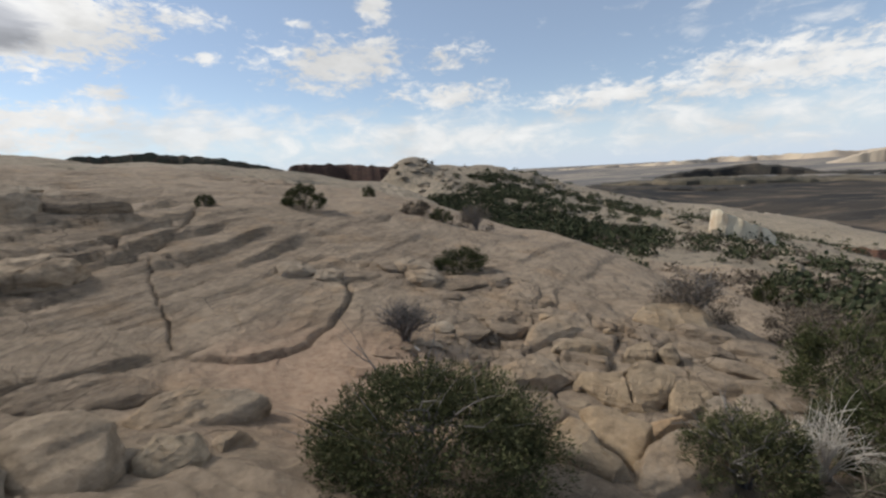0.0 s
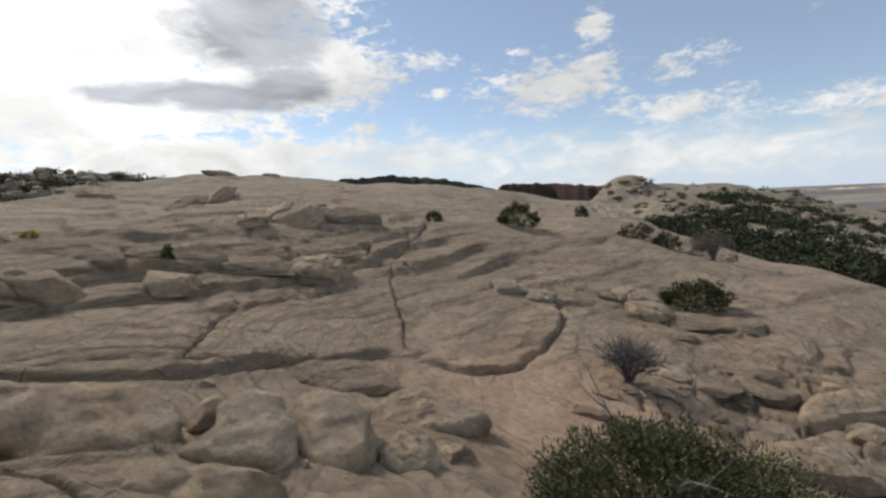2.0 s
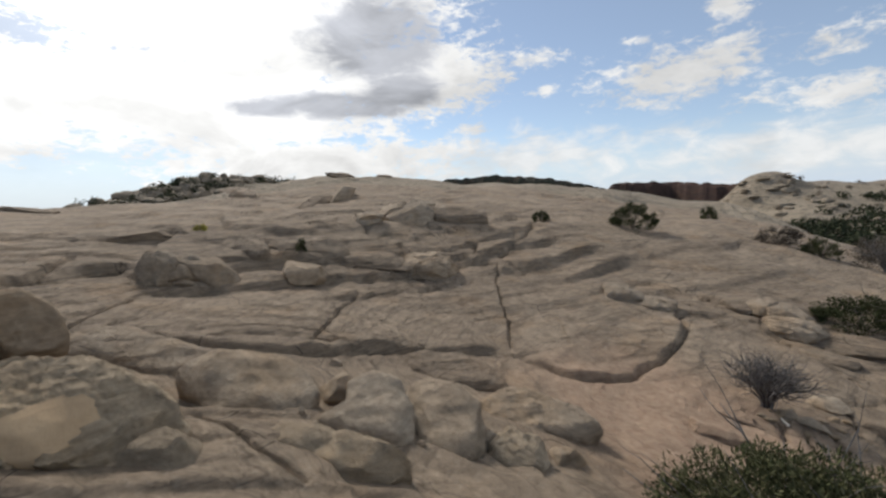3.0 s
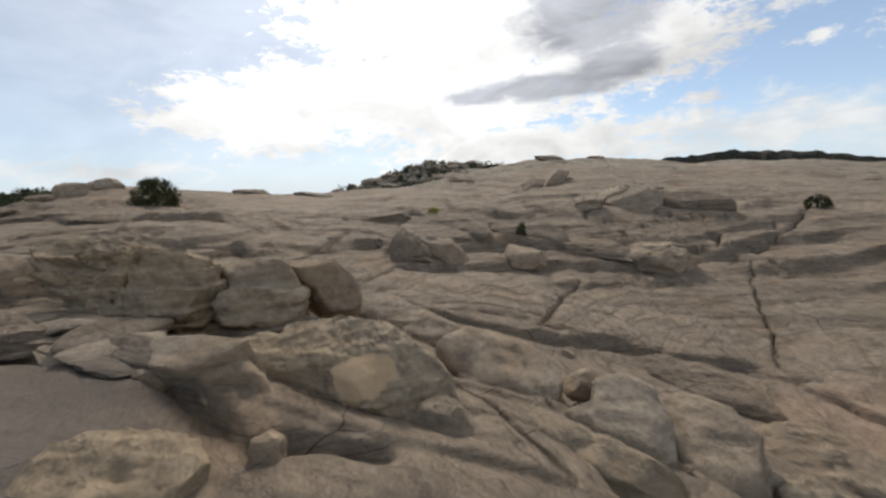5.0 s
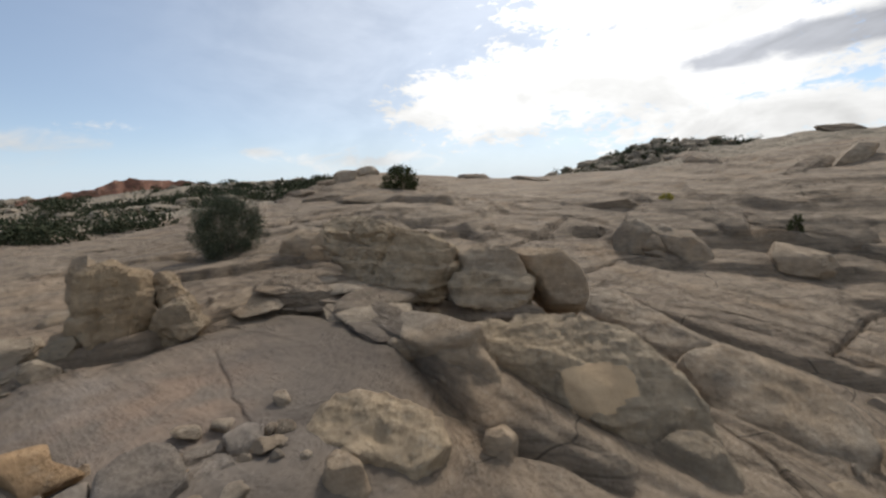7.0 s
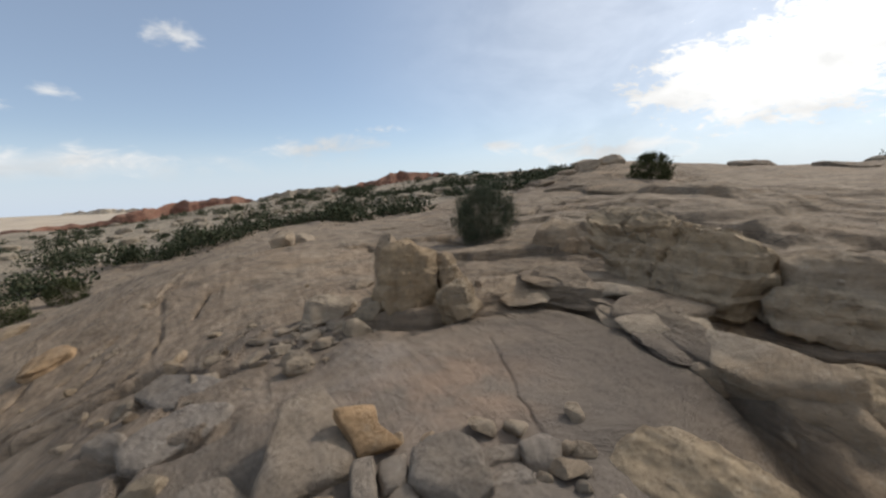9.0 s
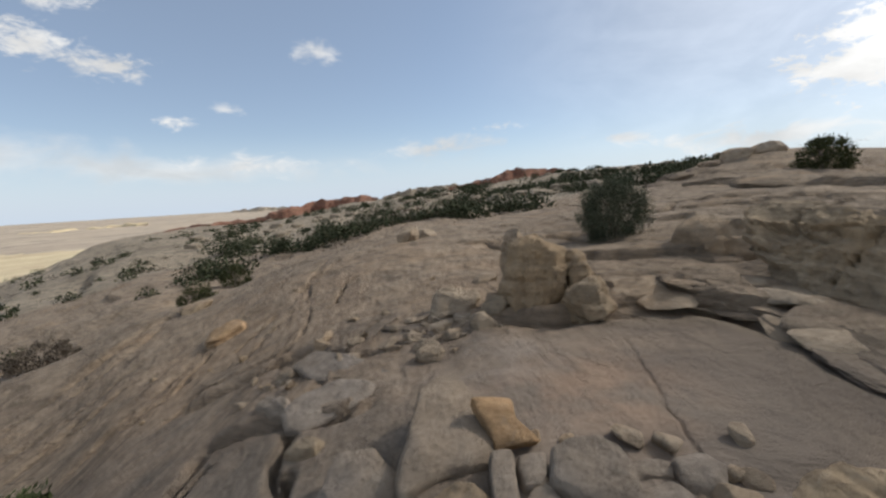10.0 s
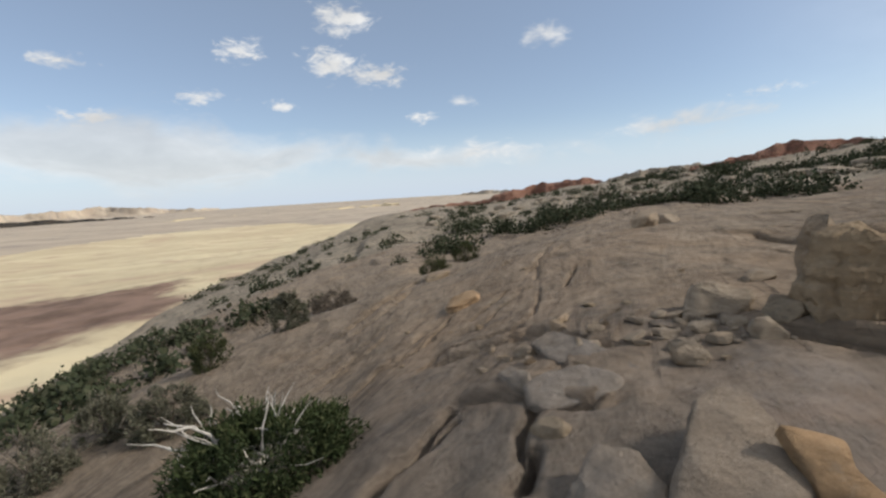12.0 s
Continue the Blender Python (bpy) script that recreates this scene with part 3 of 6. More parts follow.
# cracks: (line, depth, half width)
CRACKS = [
    ([(-3.89, 5.32), (-4.27, 6.03), (-4.98, 6.94), (-5.82, 7.94), (-6.57, 9.28)], 0.093, 0.021),
    ([(-6.57, 9.28), (-6.76, 10.59), (-7.41, 13.0), (-7.72, 14.08)], 0.174, 0.042),
    ([(-5.17, 2.31), (-6.42, 3.72), (-7.13, 4.78)], 0.112, 0.023),
    ([(-7.22, 5.6), (-6.57, 6.96), (-5.82, 7.94)], 0.050, 0.023),
    ([(-8.05, 7.29), (-6.43, 8.92), (-5.07, 9.99), (-3.63, 10.59)], 0.068, 0.032),
    ([(-2.2, 0.46), (-2.68, 0.37), (-3.2, 0.41), (-3.58, 0.31)], 0.06, 0.022),
    ([(-1.12, -5.63), (-1.47, -5.89), (-1.85, -5.72), (-2.18, -5.43)], 0.08, 0.03),
    ([(-0.71, -3.68), (-0.84, -3.78), (-1.03, -3.94), (-1.23, -4.12)], 0.07, 0.025),
    ([(-2.08, -3.8), (-1.91, -3.73), (-1.72, -3.72), (-1.6, -3.9)], 0.06, 0.02),
    ([(-1.33, -3.45), (-1.45, -3.67), (-1.58, -3.89)], 0.10, 0.03),
    ([(-2.86, -4.64), (-3.2, -4.53), (-3.57, -4.46)], 0.06, 0.02),
    ([(0.12, -6.8), (-0.55, -7.73)], 0.07, 0.03),
    ([(-3.05, -7.76), (-4.32, -9.03)], 0.07, 0.035),
    ([(-8.29, -0.64), (-10.2, 0.53), (-11.2, 1.0)], 0.149, 0.038),
    ([(-7.0, 0.1), (-7.26, 0.37), (-8.34, 1.41)], 0.093, 0.028),
    ([(-3.39, -2.97), (-2.79, -2.47), (-2.4, -2.11)], 0.012, 0.007),
    ([(-0.33, -8.85), (-0.93, -9.21), (-1.6, -10.5)], 0.081, 0.074),
    ([(0.2, -7.6), (-0.5, -7.9), (-1.2, -8.6)], 0.056, 0.032),
    ([(-0.6, -6.1), (-1.3, -6.6), (-1.9, -7.6)], 0.050, 0.028),
    ([(-3.0, -7.2), (-3.6, -8.6), (-4.6, -10.0)], 0.050, 0.032),
    ([(-1.94, -5.37), (-2.6, -6.1), (-2.9, -6.9)], 0.037, 0.023),
    ([(0.2, 9.2), (1.0, 8.2), (2.15, 8.0), (3.2, 7.6)], 0.068, 0.028),
    ([(-0.8, 12.6), (0.8, 12.0), (2.2, 12.8), (3.5, 11.8)], 0.081, 0.046),
    ([(-4.5, 11.5), (-3.0, 12.4), (-1.2, 13.8)], 0.068, 0.046),
    ([(-7.39, 6.61), (-6.63, 7.09), (-5.72, 7.72)], 0.045, 0.018),
    ([(-7.35, 8.34), (-6.03, 9.11), (-4.78, 9.76)], 0.06, 0.03),
    ([(-0.62, -3.60), (-0.94, -3.93), (-1.24, -4.35)], 0.12, 0.035),
    ([(-0.89, -6.18), (-1.18, -6.45), (-1.48, -6.78)], 0.08, 0.03),
    ([(-0.20, -9.28), (-1.00, -10.3), (-1.80, -11.41)], 0.14, 0.09),
    ([(-1.26, -3.23), (-1.34, -3.33), (-1.47, -3.52)], 0.16, 0.04),
    ([(-1.99, -5.36), (-2.08, -5.0), (-2.24, -4.53)], 0.10, 0.04),
]

# lesser cracks that follow the strike of the strata
strike = np.random.default_rng(5)
for count, x0, x1, y0, y1, bearing, short, long_ in ((14, -3.8, 0.3, -10.5, -4.4, 48, 0.5, 1.6), (34, -15.0, -5.0, -1.0, 13.0, 64, 1.2, 4.5), (10, -8.5, -4.6, 1.5, 7.5, 66, 0.6, 1.8)):
    for _ in range(count):
        cx, cy, length = strike.uniform(x0, x1), strike.uniform(y0, y1), strike.uniform(short, long_)
        a = radians(bearing + strike.uniform(-9, 9))
        line = [(cx + math.cos(a) * length * s + strike.normal(0, 0.02 * length), cy + math.sin(a) * length * s + strike.normal(0, 0.02 * length)) for s in (0, 0.3, 0.65, 1)]
        CRACKS.append((line, strike.uniform(0.03, 0.07), 0.012 + 0.0022 * math.hypot(cx - CX, cy - CY)))


# places where the bedrock lies broken into blocks: centre, half widths, block size, stretch, bearing, unevenness, seed
BROKEN = [
    (2.7, 6.2, 2.7, 3.0, 0.50, 1.5, 35, 0.09, 3),
    (-5.75, -2.1, 1.15, 1.8, 0.60, 2.6, 10, 0.05, 9),
    (0.4, 10.6, 2.2, 1.0, 0.55, 2.0, 80, 0.06, 11),
    (-9.0, -5.5, 3.4, 3.0, 0.90, 3.0, 20, 0.14, 15),
    (-9.4, 9.0, 3.2, 3.2, 0.9, 2.2, -30, 0.16, 17),
]


def blocks(x, y, size, stretch, bearing, seed):
    """For each place: the height share of the block it lies on (-1 to 1), its tilt, and the distance to the next joint in metres."""
    c, s = math.cos(radians(bearing)), math.sin(radians(bearing))
    wx = x + 0.16 * size * fractal(x / size * 1.1, y / size * 1.1, seed + 31, 3)
    wy = y + 0.16 * size * fractal(x / size * 1.1, y / size * 1.1, seed + 37, 3)
    u, v = (wx * c + wy * s) / size, (-wx * s + wy * c) / size / stretch * 1.0
    iu, iv = np.floor(u).astype(np.int64), np.floor(v).astype(np.int64)
    d1, d2 = np.full(x.shape, 9.0), np.full(x.shape, 9.0)
    high, tilt = np.zeros(x.shape), np.zeros(x.shape)
    for a in (-1, 0, 1):
        for b in (-1, 0, 1):
            ju, jv = iu + a, iv + b
            cu, cv = ju + 0.5 + 0.42 * lattice(ju, jv, seed), jv + 0.5 + 0.42 * lattice(ju, jv, seed + 1)
            d = np.hypot(u - cu, v - cv)
            m = d < d1
            d2 = np.where(m, d1, np.minimum(d2, d))
            lean = lattice(ju, jv, seed + 3) * (u - cu) + lattice(ju, jv, seed + 4) * (v - cv)
            high, tilt = np.where(m, lattice(ju, jv, seed + 2), high), np.where(m, lean, tilt)
            d1 = np.where(m, d, d1)
    return high, tilt, (d2 - d1) * size * 0.5


def land(x, y):
    """The height of the ground at x, y."""
    z, r, r1 = cone(x, y)
    near = 1 - ss(0.6, 1, r / r1)
    for a, b, k in SWELLS:
        z = z + k * near * np.exp(-0.5 * ((x - a) ** 2 + (y - b) ** 2) / 9.0)
    bare = np.exp(-((((x + 3.1) / 0.95) ** 2 + ((y + 2.55) / 0.95) ** 2) ** 2))
    bare = np.maximum(bare, np.exp(-((((x + 1.4) / 1.9) ** 2 + ((y - 5.0) / 1.5) ** 2) ** 2)))
    slab = np.exp(-((((x + 4.6) / 3.0) ** 2 + ((y - 6.2) / 4.0) ** 2) ** 2))
    south = ss(-3.6, -5.2, y) * (1 - ss(13, 20, r))
    rough = (1 - 0.85 * bare) * (1 - 0.8 * slab) * (1 - 0.55 * south)
    # bedding: the rock breaks off in low uneven benches
    for thick, lo, hi, seed, bold in ((0.11, 0.0, 13.0, 3, 0.75), (0.32, 9.0, 60.0, 8, 0.85), (2.2, 40.0, 420.0, 13, 0.7)):
        wob = fractal(x / (thick * 24), y / (thick * 24), seed, 3)
        s = (z + wob * thick * 1.3 + 0.05 * thick * fractal(x / (thick * 3), y / (thick * 3), seed + 2, 2)) / thick
        f = s - np.floor(s)
        step = (ss(0.80, 0.99, f) - f) * thick
        mask = ss(-0.15, 0.75, fractal(x / (thick * 16), y / (thick * 16), seed + 5, 3))
        z = z + step * mask * bold * rough * (1 - 0.8 * ss(-3.5, -6.5, y) * (1 - ss(14, 22, r))) * ss(lo * 0.8, lo + 0.5, r) * (1 - ss(hi, hi * 1.4, r))
    # tilted strata crop out in long low steps that face east
    for wide, amp, seed, hi in ((0.24, 0.016, 71, 6.0), (0.70, 0.045, 73, 11.0), (2.1, 0.10, 75, 26.0)):
        s = (0.53 * y - 0.85 * x + 0.42 * wide * fractal(x / (wide * 9), y / (wide * 9), seed, 3) + 0.06 * wide * fractal(x / wide, y / wide, seed + 1, 2)) / wide
        f = s - np.floor(s)
        mask = ss(-0.15, 0.6, fractal(x / (wide * 3.5), y / (wide * 3.5), seed + 2, 3))
        z = z + (ss(0.86, 0.99, f) - f + 0.5) * amp * mask * (1 - (0.9 if wide < 0.5 else 0.65 if wide < 1 else -0.2) * south) * (1 - 0.9 * bare) * (1 - 0.45 * slab) * ss(1.0, 2.2, r) * (1 - ss(hi, hi * 1.5, r))
    for wave, amp, seed in ((0.16, 0.008, 1), (0.42, 0.022, 2), (1.1, 0.035, 4), (3.2, 0.08, 6), (9.0, 0.32, 9), (28.0, 1.1, 11), (90.0, 3.2, 15)):
        fade = ss(1.2, 2.6, r / wave) * (1 - ss(45, 70, r / wave))
        if wave > 20:
            fade = fade * 0.6
        z = z + fractal(x / wave, y / wave, seed, 2) * amp * fade * rough
    for line, rise, run, reach, groove in BROWS:
        m = close_to(x, y, line, 4.0)
        if not m.any():
            continue
        d, u = line_distance(x[m], y[m], line)
        d = -d + 0.07 * fractal(x[m] * 1.5, y[m] * 1.5, 21, 4)
        ends = ss(0, 0.12, u) * ss(0, 0.12, 1 - u)
        ragged = 0.35 + 0.65 * ss(-0.7, 0.5, fractal(x[m] * 0.9, y[m] * 0.9, 33, 3))
        z[m] = z[m] + ends * (rise * 0.75 * ragged * ss(0, run, d) * np.exp(-np.maximum(d, 0) / reach) - groove * np.exp(-((d / 0.06) ** 2)))
    for bx, by, rx, ry, size, stretch, bearing, uneven, seed in BROKEN:
        reach = np.sqrt(((x - bx) / rx) ** 2 + ((y - by) / ry) ** 2)
        m = reach < 1.25
        if not m.any():
            continue
        px, py = x[m], y[m]
        high, tilt, joint = blocks(px, py, size, stretch, bearing, seed)
        fade = 1 - ss(0.75, 1.2, reach[m] + 0.25 * fractal(px, py, seed + 9, 2))
        round_ = 1 - np.exp(-joint / (0.04 * size))
        z[m] = z[m] + fade * (uneven * (0.55 * high + 0.5 * tilt) + 0.05 * size * (round_ - 1) - min(0.10, 0.13 * size) * np.exp(-((joint / 0.014) ** 2)))
    for line, deep, half in CRACKS:
        m = close_to(x, y, line, 0.6)
        if not m.any():
            continue
        d, u = line_distance(x[m], y[m], line)
        d = d + 0.03 * fractal(x[m] * 3.1, y[m] * 3.1, 27, 3)
        z[m] = z[m] - deep * np.exp(-((d / half) ** 2)) * ss(0, 0.06, u) * ss(0, 0.06, 1 - u)
    return z


def ground_at(x, y):
    return float(land(np.array([x], float), np.array([y], float))[0])


def fill_mesh(name, verts, quads, mats, index=None, smooth=True):
    me = bpy.data.meshes.new(name)
    n, f = len(verts), len(quads)
    k = quads.shape[1]
    me.vertices.add(n)
    me.vertices.foreach_set("co", np.ascontiguousarray(verts, np.float32).ravel())
    me.loops.add(f * k)
    me.loops.foreach_set("vertex_index", np.ascontiguousarray(quads, np.int32).ravel())
    me.polygons.add(f)
    me.polygons.foreach_set("loop_start", np.arange(0, f * k, k, dtype=np.int32))
    me.polygons.foreach_set("use_smooth", np.full(f, smooth))
    for m in mats:
        me.materials.append(m)
    if index is not None:
        me.polygons.foreach_set("material_index", np.ascontiguousarray(index, np.int32))
    me.update(calc_edges=True)
    return me


def build_ground():
    seen = np.arange(-62, 236, 0.24)
    rest = np.arange(236.5, 297.5, 1.5)
    turn = np.radians(np.r_[seen, rest])
    rings = np.r_[np.linspace(0.15, 1.0, 22)[:-1], np.exp(np.arange(0, math.log(16), 0.0101)), 16 * np.exp(np.arange(0, math.log(300 / 16), 0.018)),
                  300 * np.exp(np.linspace(0, math.log(4900 / 300), 90))]
    A, R = np.meshgrid(turn, rings)
    X, Y = CX - np.sin(A) * R, CY + np.cos(A) * R
    Z = land(X.ravel(), Y.ravel())
    verts = np.c_[X.ravel(), Y.ravel(), Z]
    verts = np.r_[verts, [[CX, CY, ground_at(CX, CY)]]]
    na, nr = len(turn), len(rings)
    i, j = np.meshgrid(np.arange(nr - 1), np.arange(na), indexing="ij")
    j2 = (j + 1) % na
    quads = np.stack([i * na + j, (i + 1) * na + j, (i + 1) * na + j2, i * na + j2], -1).reshape(-1, 4)
    # the middle is closed by small quads round the centre point
    hub = len(verts) - 1
    jj = np.arange(0, na - na % 2, 2)
    quads = np.r_[quads, np.stack([np.full(len(jj), hub), jj, (jj + 1) % na, (jj + 2) % na], -1)]
    fx, fy = verts[quads[:, 0], 0], verts[quads[:, 0], 1]
    r = np.hypot(fx - CX, fy - CY)
    az = np.degrees(np.arctan2(-(fx - CX), fy - CY))
    r2 = tab(R2, az)
    wob = fractal(fx / 60, fy / 60, 41, 4)
    index = np.where(r > 30 + 6 * wob, 1, 0)
    far = r > r2 * 1.7
    south = (fy < -60 + 60 * wob)
    # the northern floor's colours carry cloud shade close by and haze farther off
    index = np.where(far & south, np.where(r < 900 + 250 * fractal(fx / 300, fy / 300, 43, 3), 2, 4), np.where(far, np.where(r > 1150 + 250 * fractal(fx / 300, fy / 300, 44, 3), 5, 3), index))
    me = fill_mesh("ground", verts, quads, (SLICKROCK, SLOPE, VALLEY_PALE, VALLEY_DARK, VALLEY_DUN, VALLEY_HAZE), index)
    return tagged(new("ground", me), "bare tan sandstone slickrock slope with bedding ledges and cracks", "ground", kind="structure")


build_ground()


# ---- builders ----
def thing(name, x, y, z, label, category, group=""):
    ob = new(name)
    ob.location = (x, y, z)
    return tagged(ob, label, category, group)


def part(name, me, parent, label=""):
    ob = new(name, me)
    ob.parent = parent
    return tagged(ob, label) if label else ob


def ball(level):
    """An even ball of triangles: points and faces."""
    bm = bmesh.new()
    bmesh.ops.create_icosphere(bm, subdivisions=level, radius=1.0)
    pts = np.array([v.co[:] for v in bm.verts])
    tris = np.array([[v.index for v in f.verts] for f in bm.faces])
    bm.free()
    return pts, tris


BALLS = {n: ball(n) for n in (2, 3, 4, 5, 6)}


def noise3(p, seed, octaves=3):
    """Smooth noise over points in space, from three crossed sheets."""
    a = fractal(p[:, 0] + 5.1 * seed, p[:, 1] - 2.3 * seed, seed, octaves)
    b = fractal(p[:, 1] + 1.7 * seed, p[:, 2] + 4.4 * seed, seed + 50, octaves)
    c = fractal(p[:, 2] - 3.9 * seed, p[:, 0] + 0.7 * seed, seed + 90, octaves)
    return (a + b + c) / 1.8


ROCK_LOOK = {
    # square-ness, cuts, deepest cut, lumps, taper, crease angle, material, label
    "r": (3.1, 9, 0.70, 0.060, 0.24, 55, BOULDER, "rounded grey-tan sandstone boulder weathered smooth on the slickrock"),
    "p": (3.3, 10, 0.70, 0.080, 0.20, 50, PITTED, "large pitted grey sandstone boulder with tan broken patches"),
    "a": (3.4, 24, 0.44, 0.034, 0.20, 26, BOULDER, "angular broken sandstone block with sharp tan faces"),
    "s": (4.2, 12, 0.56, 0.045, 0.12, 34, SLICKROCK, "flat low slab of layered tan sandstone"),
    "f": (5.0, 16, 0.60, 0.024, 0.05, 26, BOULDER, "broken flat flagstone of tan sandstone with sharp edges"),
    "l": (2.8, 8, 0.72, 0.065, 0.32, 55, SLICKROCK, "long low back of rounded grey sandstone"),
    "o": (6.0, 6, 0.78, 0.020, 0.05, 32, OCHRE, "freshly broken ochre-orange sandstone slab"),
    "g": (3.4, 24, 0.46, 0.034, 0.18, 26, GREY_STONE, "broken grey sandstone block with tight joints around it"),
    "y": (3.4, 24, 0.46, 0.034, 0.18, 26, BUFF, "broken buff-yellow sandstone block among grey rubble"),
}


def rock(name, look_, x, y, w, d, h, turn, seed, lift=0.0, lean=0.75, tip=0.0, roll=0.0, craggy=1.0, narrow=0.0):
    """A rock w wide, d deep and h high over the ground; turn is the bearing of its long back. lean: how far it lies to the slope."""
    power, cuts, cut, lumps, taper, crease, mat, label = ROCK_LOOK[look_]
    lumps, taper = lumps * craggy, taper + narrow
    rng = np.random.default_rng(seed)
    pts, tris = BALLS[5 if w > 1.15 or (w > 0.55 and look_ in "ay") else 4]
    p = pts / (np.abs(pts) ** power).sum(1, keepdims=True) ** (1 / power)
    h = h * 0.86
    size = np.array([w, d, h * 1.7]) / 2
    p = p * (1 + 0.22 * noise3(pts * 0.9, seed, 3)[:, None] * (1, 1, 0.5))
    p[:, :2] *= 1 - taper * np.clip(p[:, 2:] + 0.2, 0, 1)
    for i in range(cuts):
        n = rng.normal(size=3) * (1, 1, 0.55)
        if i < 2:
            n = np.array([rng.normal(0, 0.22), rng.normal(0, 0.22), 1.0])
        n /= np.linalg.norm(n)
        reach = (p @ n).max() * (rng.uniform(cut, 0.95) if i >= 2 else rng.uniform(0.72, 0.92))
        over = np.maximum(p @ n - reach, 0)
        p = p - over[:, None] * n * 0.96
    lo, hi = p.min(0), p.max(0)
    p = (p - (lo + hi) / 2) / ((hi - lo) / 2)
    q = p * size
    s = min(w, d, h * 2)
    normal = pts / size
    normal /= np.linalg.norm(normal, axis=1, keepdims=True)
    bump = lumps * s * noise3(q / s * 1.6, seed + 7, 3) + lumps * 0.75 * s * noise3(q / s * 5.5, seed + 3, 4)
    if look_ == "p":
        bump = bump - 0.05 * s * np.maximum(noise3(q / s * 7.0, seed + 23, 2) - 0.15, 0)
    # bedding seams run round the sides
    bed = np.sin((q[:, 2] + 0.09 * noise3(q * 2.5, seed + 4, 3)) / max(h * 0.19, 0.03) * 2 * np.pi)
    seam = np.maximum(bed - 0.78, 0) * (0.20 if look_ in "sl" else 0.03) * s * np.clip(noise3(q * 1.2, seed + 11, 2) + 0.4, 0, 1)
    # a joint or two split the larger ones
    if w > 0.7 and look_ in "rpla":
        for _ in range(rng.integers(1, 3)):
            n = np.array([rng.uniform(-1, 1), rng.uniform(-1, 1), rng.uniform(-0.35, 0.35)])
            n /= np.linalg.norm(n)
            gap = q @ n - rng.uniform(-0.28, 0.28) * w + 0.05 * noise3(q * 2.0, seed + 17, 2)
            seam = seam + 0.06 * np.exp(-((gap / 0.02) ** 2))
    q = q + normal * (bump - seam)[:, None]
    # flakes broken from edges and corners leave small flat facets
    for _ in range({"a": 26, "y": 26, "s": 14, "f": 14, "o": 6, "p": 10, "r": 6, "l": 4}[look_]):
        n = rng.normal(size=3) / size
        n /= np.linalg.norm(n)
        reach = (q @ n).max() * rng.uniform(0.80, 0.97)
        q = q - np.maximum(q @ n - reach, 0)[:, None] * n
    q = q + normal * (0.010 * min(s, 0.8) * noise3(q / s * 9.0, seed + 31, 4))[:, None]
    me = fill_mesh(name, q, tris, (mat,))
    me.set_sharp_from_angle(angle=radians(crease))
    ob = new(name, me)
    reach = max(0.3, w * 0.45)
    foot = land(x + np.array([0, 1, -1, 0, 0]) * reach, y + np.array([0, 0, 0, 1, -1]) * reach)
    up = Vector((-(foot[1] - foot[2]) / (2 * reach) * lean, -(foot[3] - foot[4]) / (2 * reach) * lean, 1)).normalized()
    slope = Vector((0, 0, 1)).rotation_difference(up).to_matrix().to_4x4()
    ob.matrix_world = Matrix.Translation((x, y, float(foot.mean()) + h * 0.15 + lift)) @ slope @ pose(0, 0, 0, tip, roll, turn)
    size_word = "" if w > 0.45 else "small "
    return tagged(ob, size_word + label, "rock")


def loose_stones(seed, count, x, y, rx, ry, w0, w1, mat, label, group):
    """Small broken stones strewn round a place; six shapes serve them all."""
    rng = np.random.default_rng(seed)
    pts, tris = BALLS[3]
    shapes = []
    for i in range(6):
        p = pts / (np.abs(pts) ** 3.2).sum(1, keepdims=True) ** (1 / 3.2)
        p = p * (1 + 0.2 * noise3(pts * 0.9, seed + i, 2)[:, None])
        for _ in range(11):
            n = rng.normal(size=3)
            n /= np.linalg.norm(n)
            p = p - np.maximum(p @ n - (p @ n).max() * rng.uniform(0.5, 0.92), 0)[:, None] * n
        me = fill_mesh("stone", p * (0.5, 0.5 * rng.uniform(0.6, 0.9), 0.5 * rng.uniform(0.35, 0.65)), tris, (mat,))
        me.set_sharp_from_angle(angle=radians(30))
        shapes.append(me)
    spot = np.c_[x + rng.normal(0, 0.55, count) * rx, y + rng.normal(0, 0.55, count) * ry]
    for (sx, sy), z in zip(spot, land(spot[:, 0], spot[:, 1])):
        w = w0 + (w1 - w0) * rng.random() ** 2
        ob = new("stone", shapes[rng.integers(0, 6)])
        ob.matrix_world = pose(sx, sy, z + 0.12 * w, rng.uniform(-20, 20), rng.uniform(-20, 20), rng.uniform(0, 360)) @ Matrix.Diagonal((w, w, w, 1))
        tagged(ob, label, "rock", group)


def ribbon_tubes(paths, sides=5):
    """Tapered limbs: each path is rows of x, y, z, radius."""
    verts, quads, base = [], [], 0
    ring = np.arange(sides) / sides * 2 * np.pi
    for path in paths:
        path = np.array(path)
        d = np.gradient(path[:, :3], axis=0)
        d /= np.linalg.norm(d, axis=1, keepdims=True) + 1e-9
        u = np.cross(d, [0.31, 0.2, 0.93])
        u /= np.linalg.norm(u, axis=1, keepdims=True) + 1e-9
        v = np.cross(d, u)
        for row, uu, vv in zip(path, u, v):
            verts.append(row[:3] + row[3] * (np.cos(ring)[:, None] * uu + np.sin(ring)[:, None] * vv))
        n = len(path)
        i, j = np.meshgrid(np.arange(n - 1), np.arange(sides), indexing="ij")
        quads.append((base + np.stack([i * sides + j, i * sides + (j + 1) % sides, (i + 1) * sides + (j + 1) % sides, (i + 1) * sides + j], -1)).reshape(-1, 4))
        base += n * sides
    return np.concatenate(verts), np.concatenate(quads)


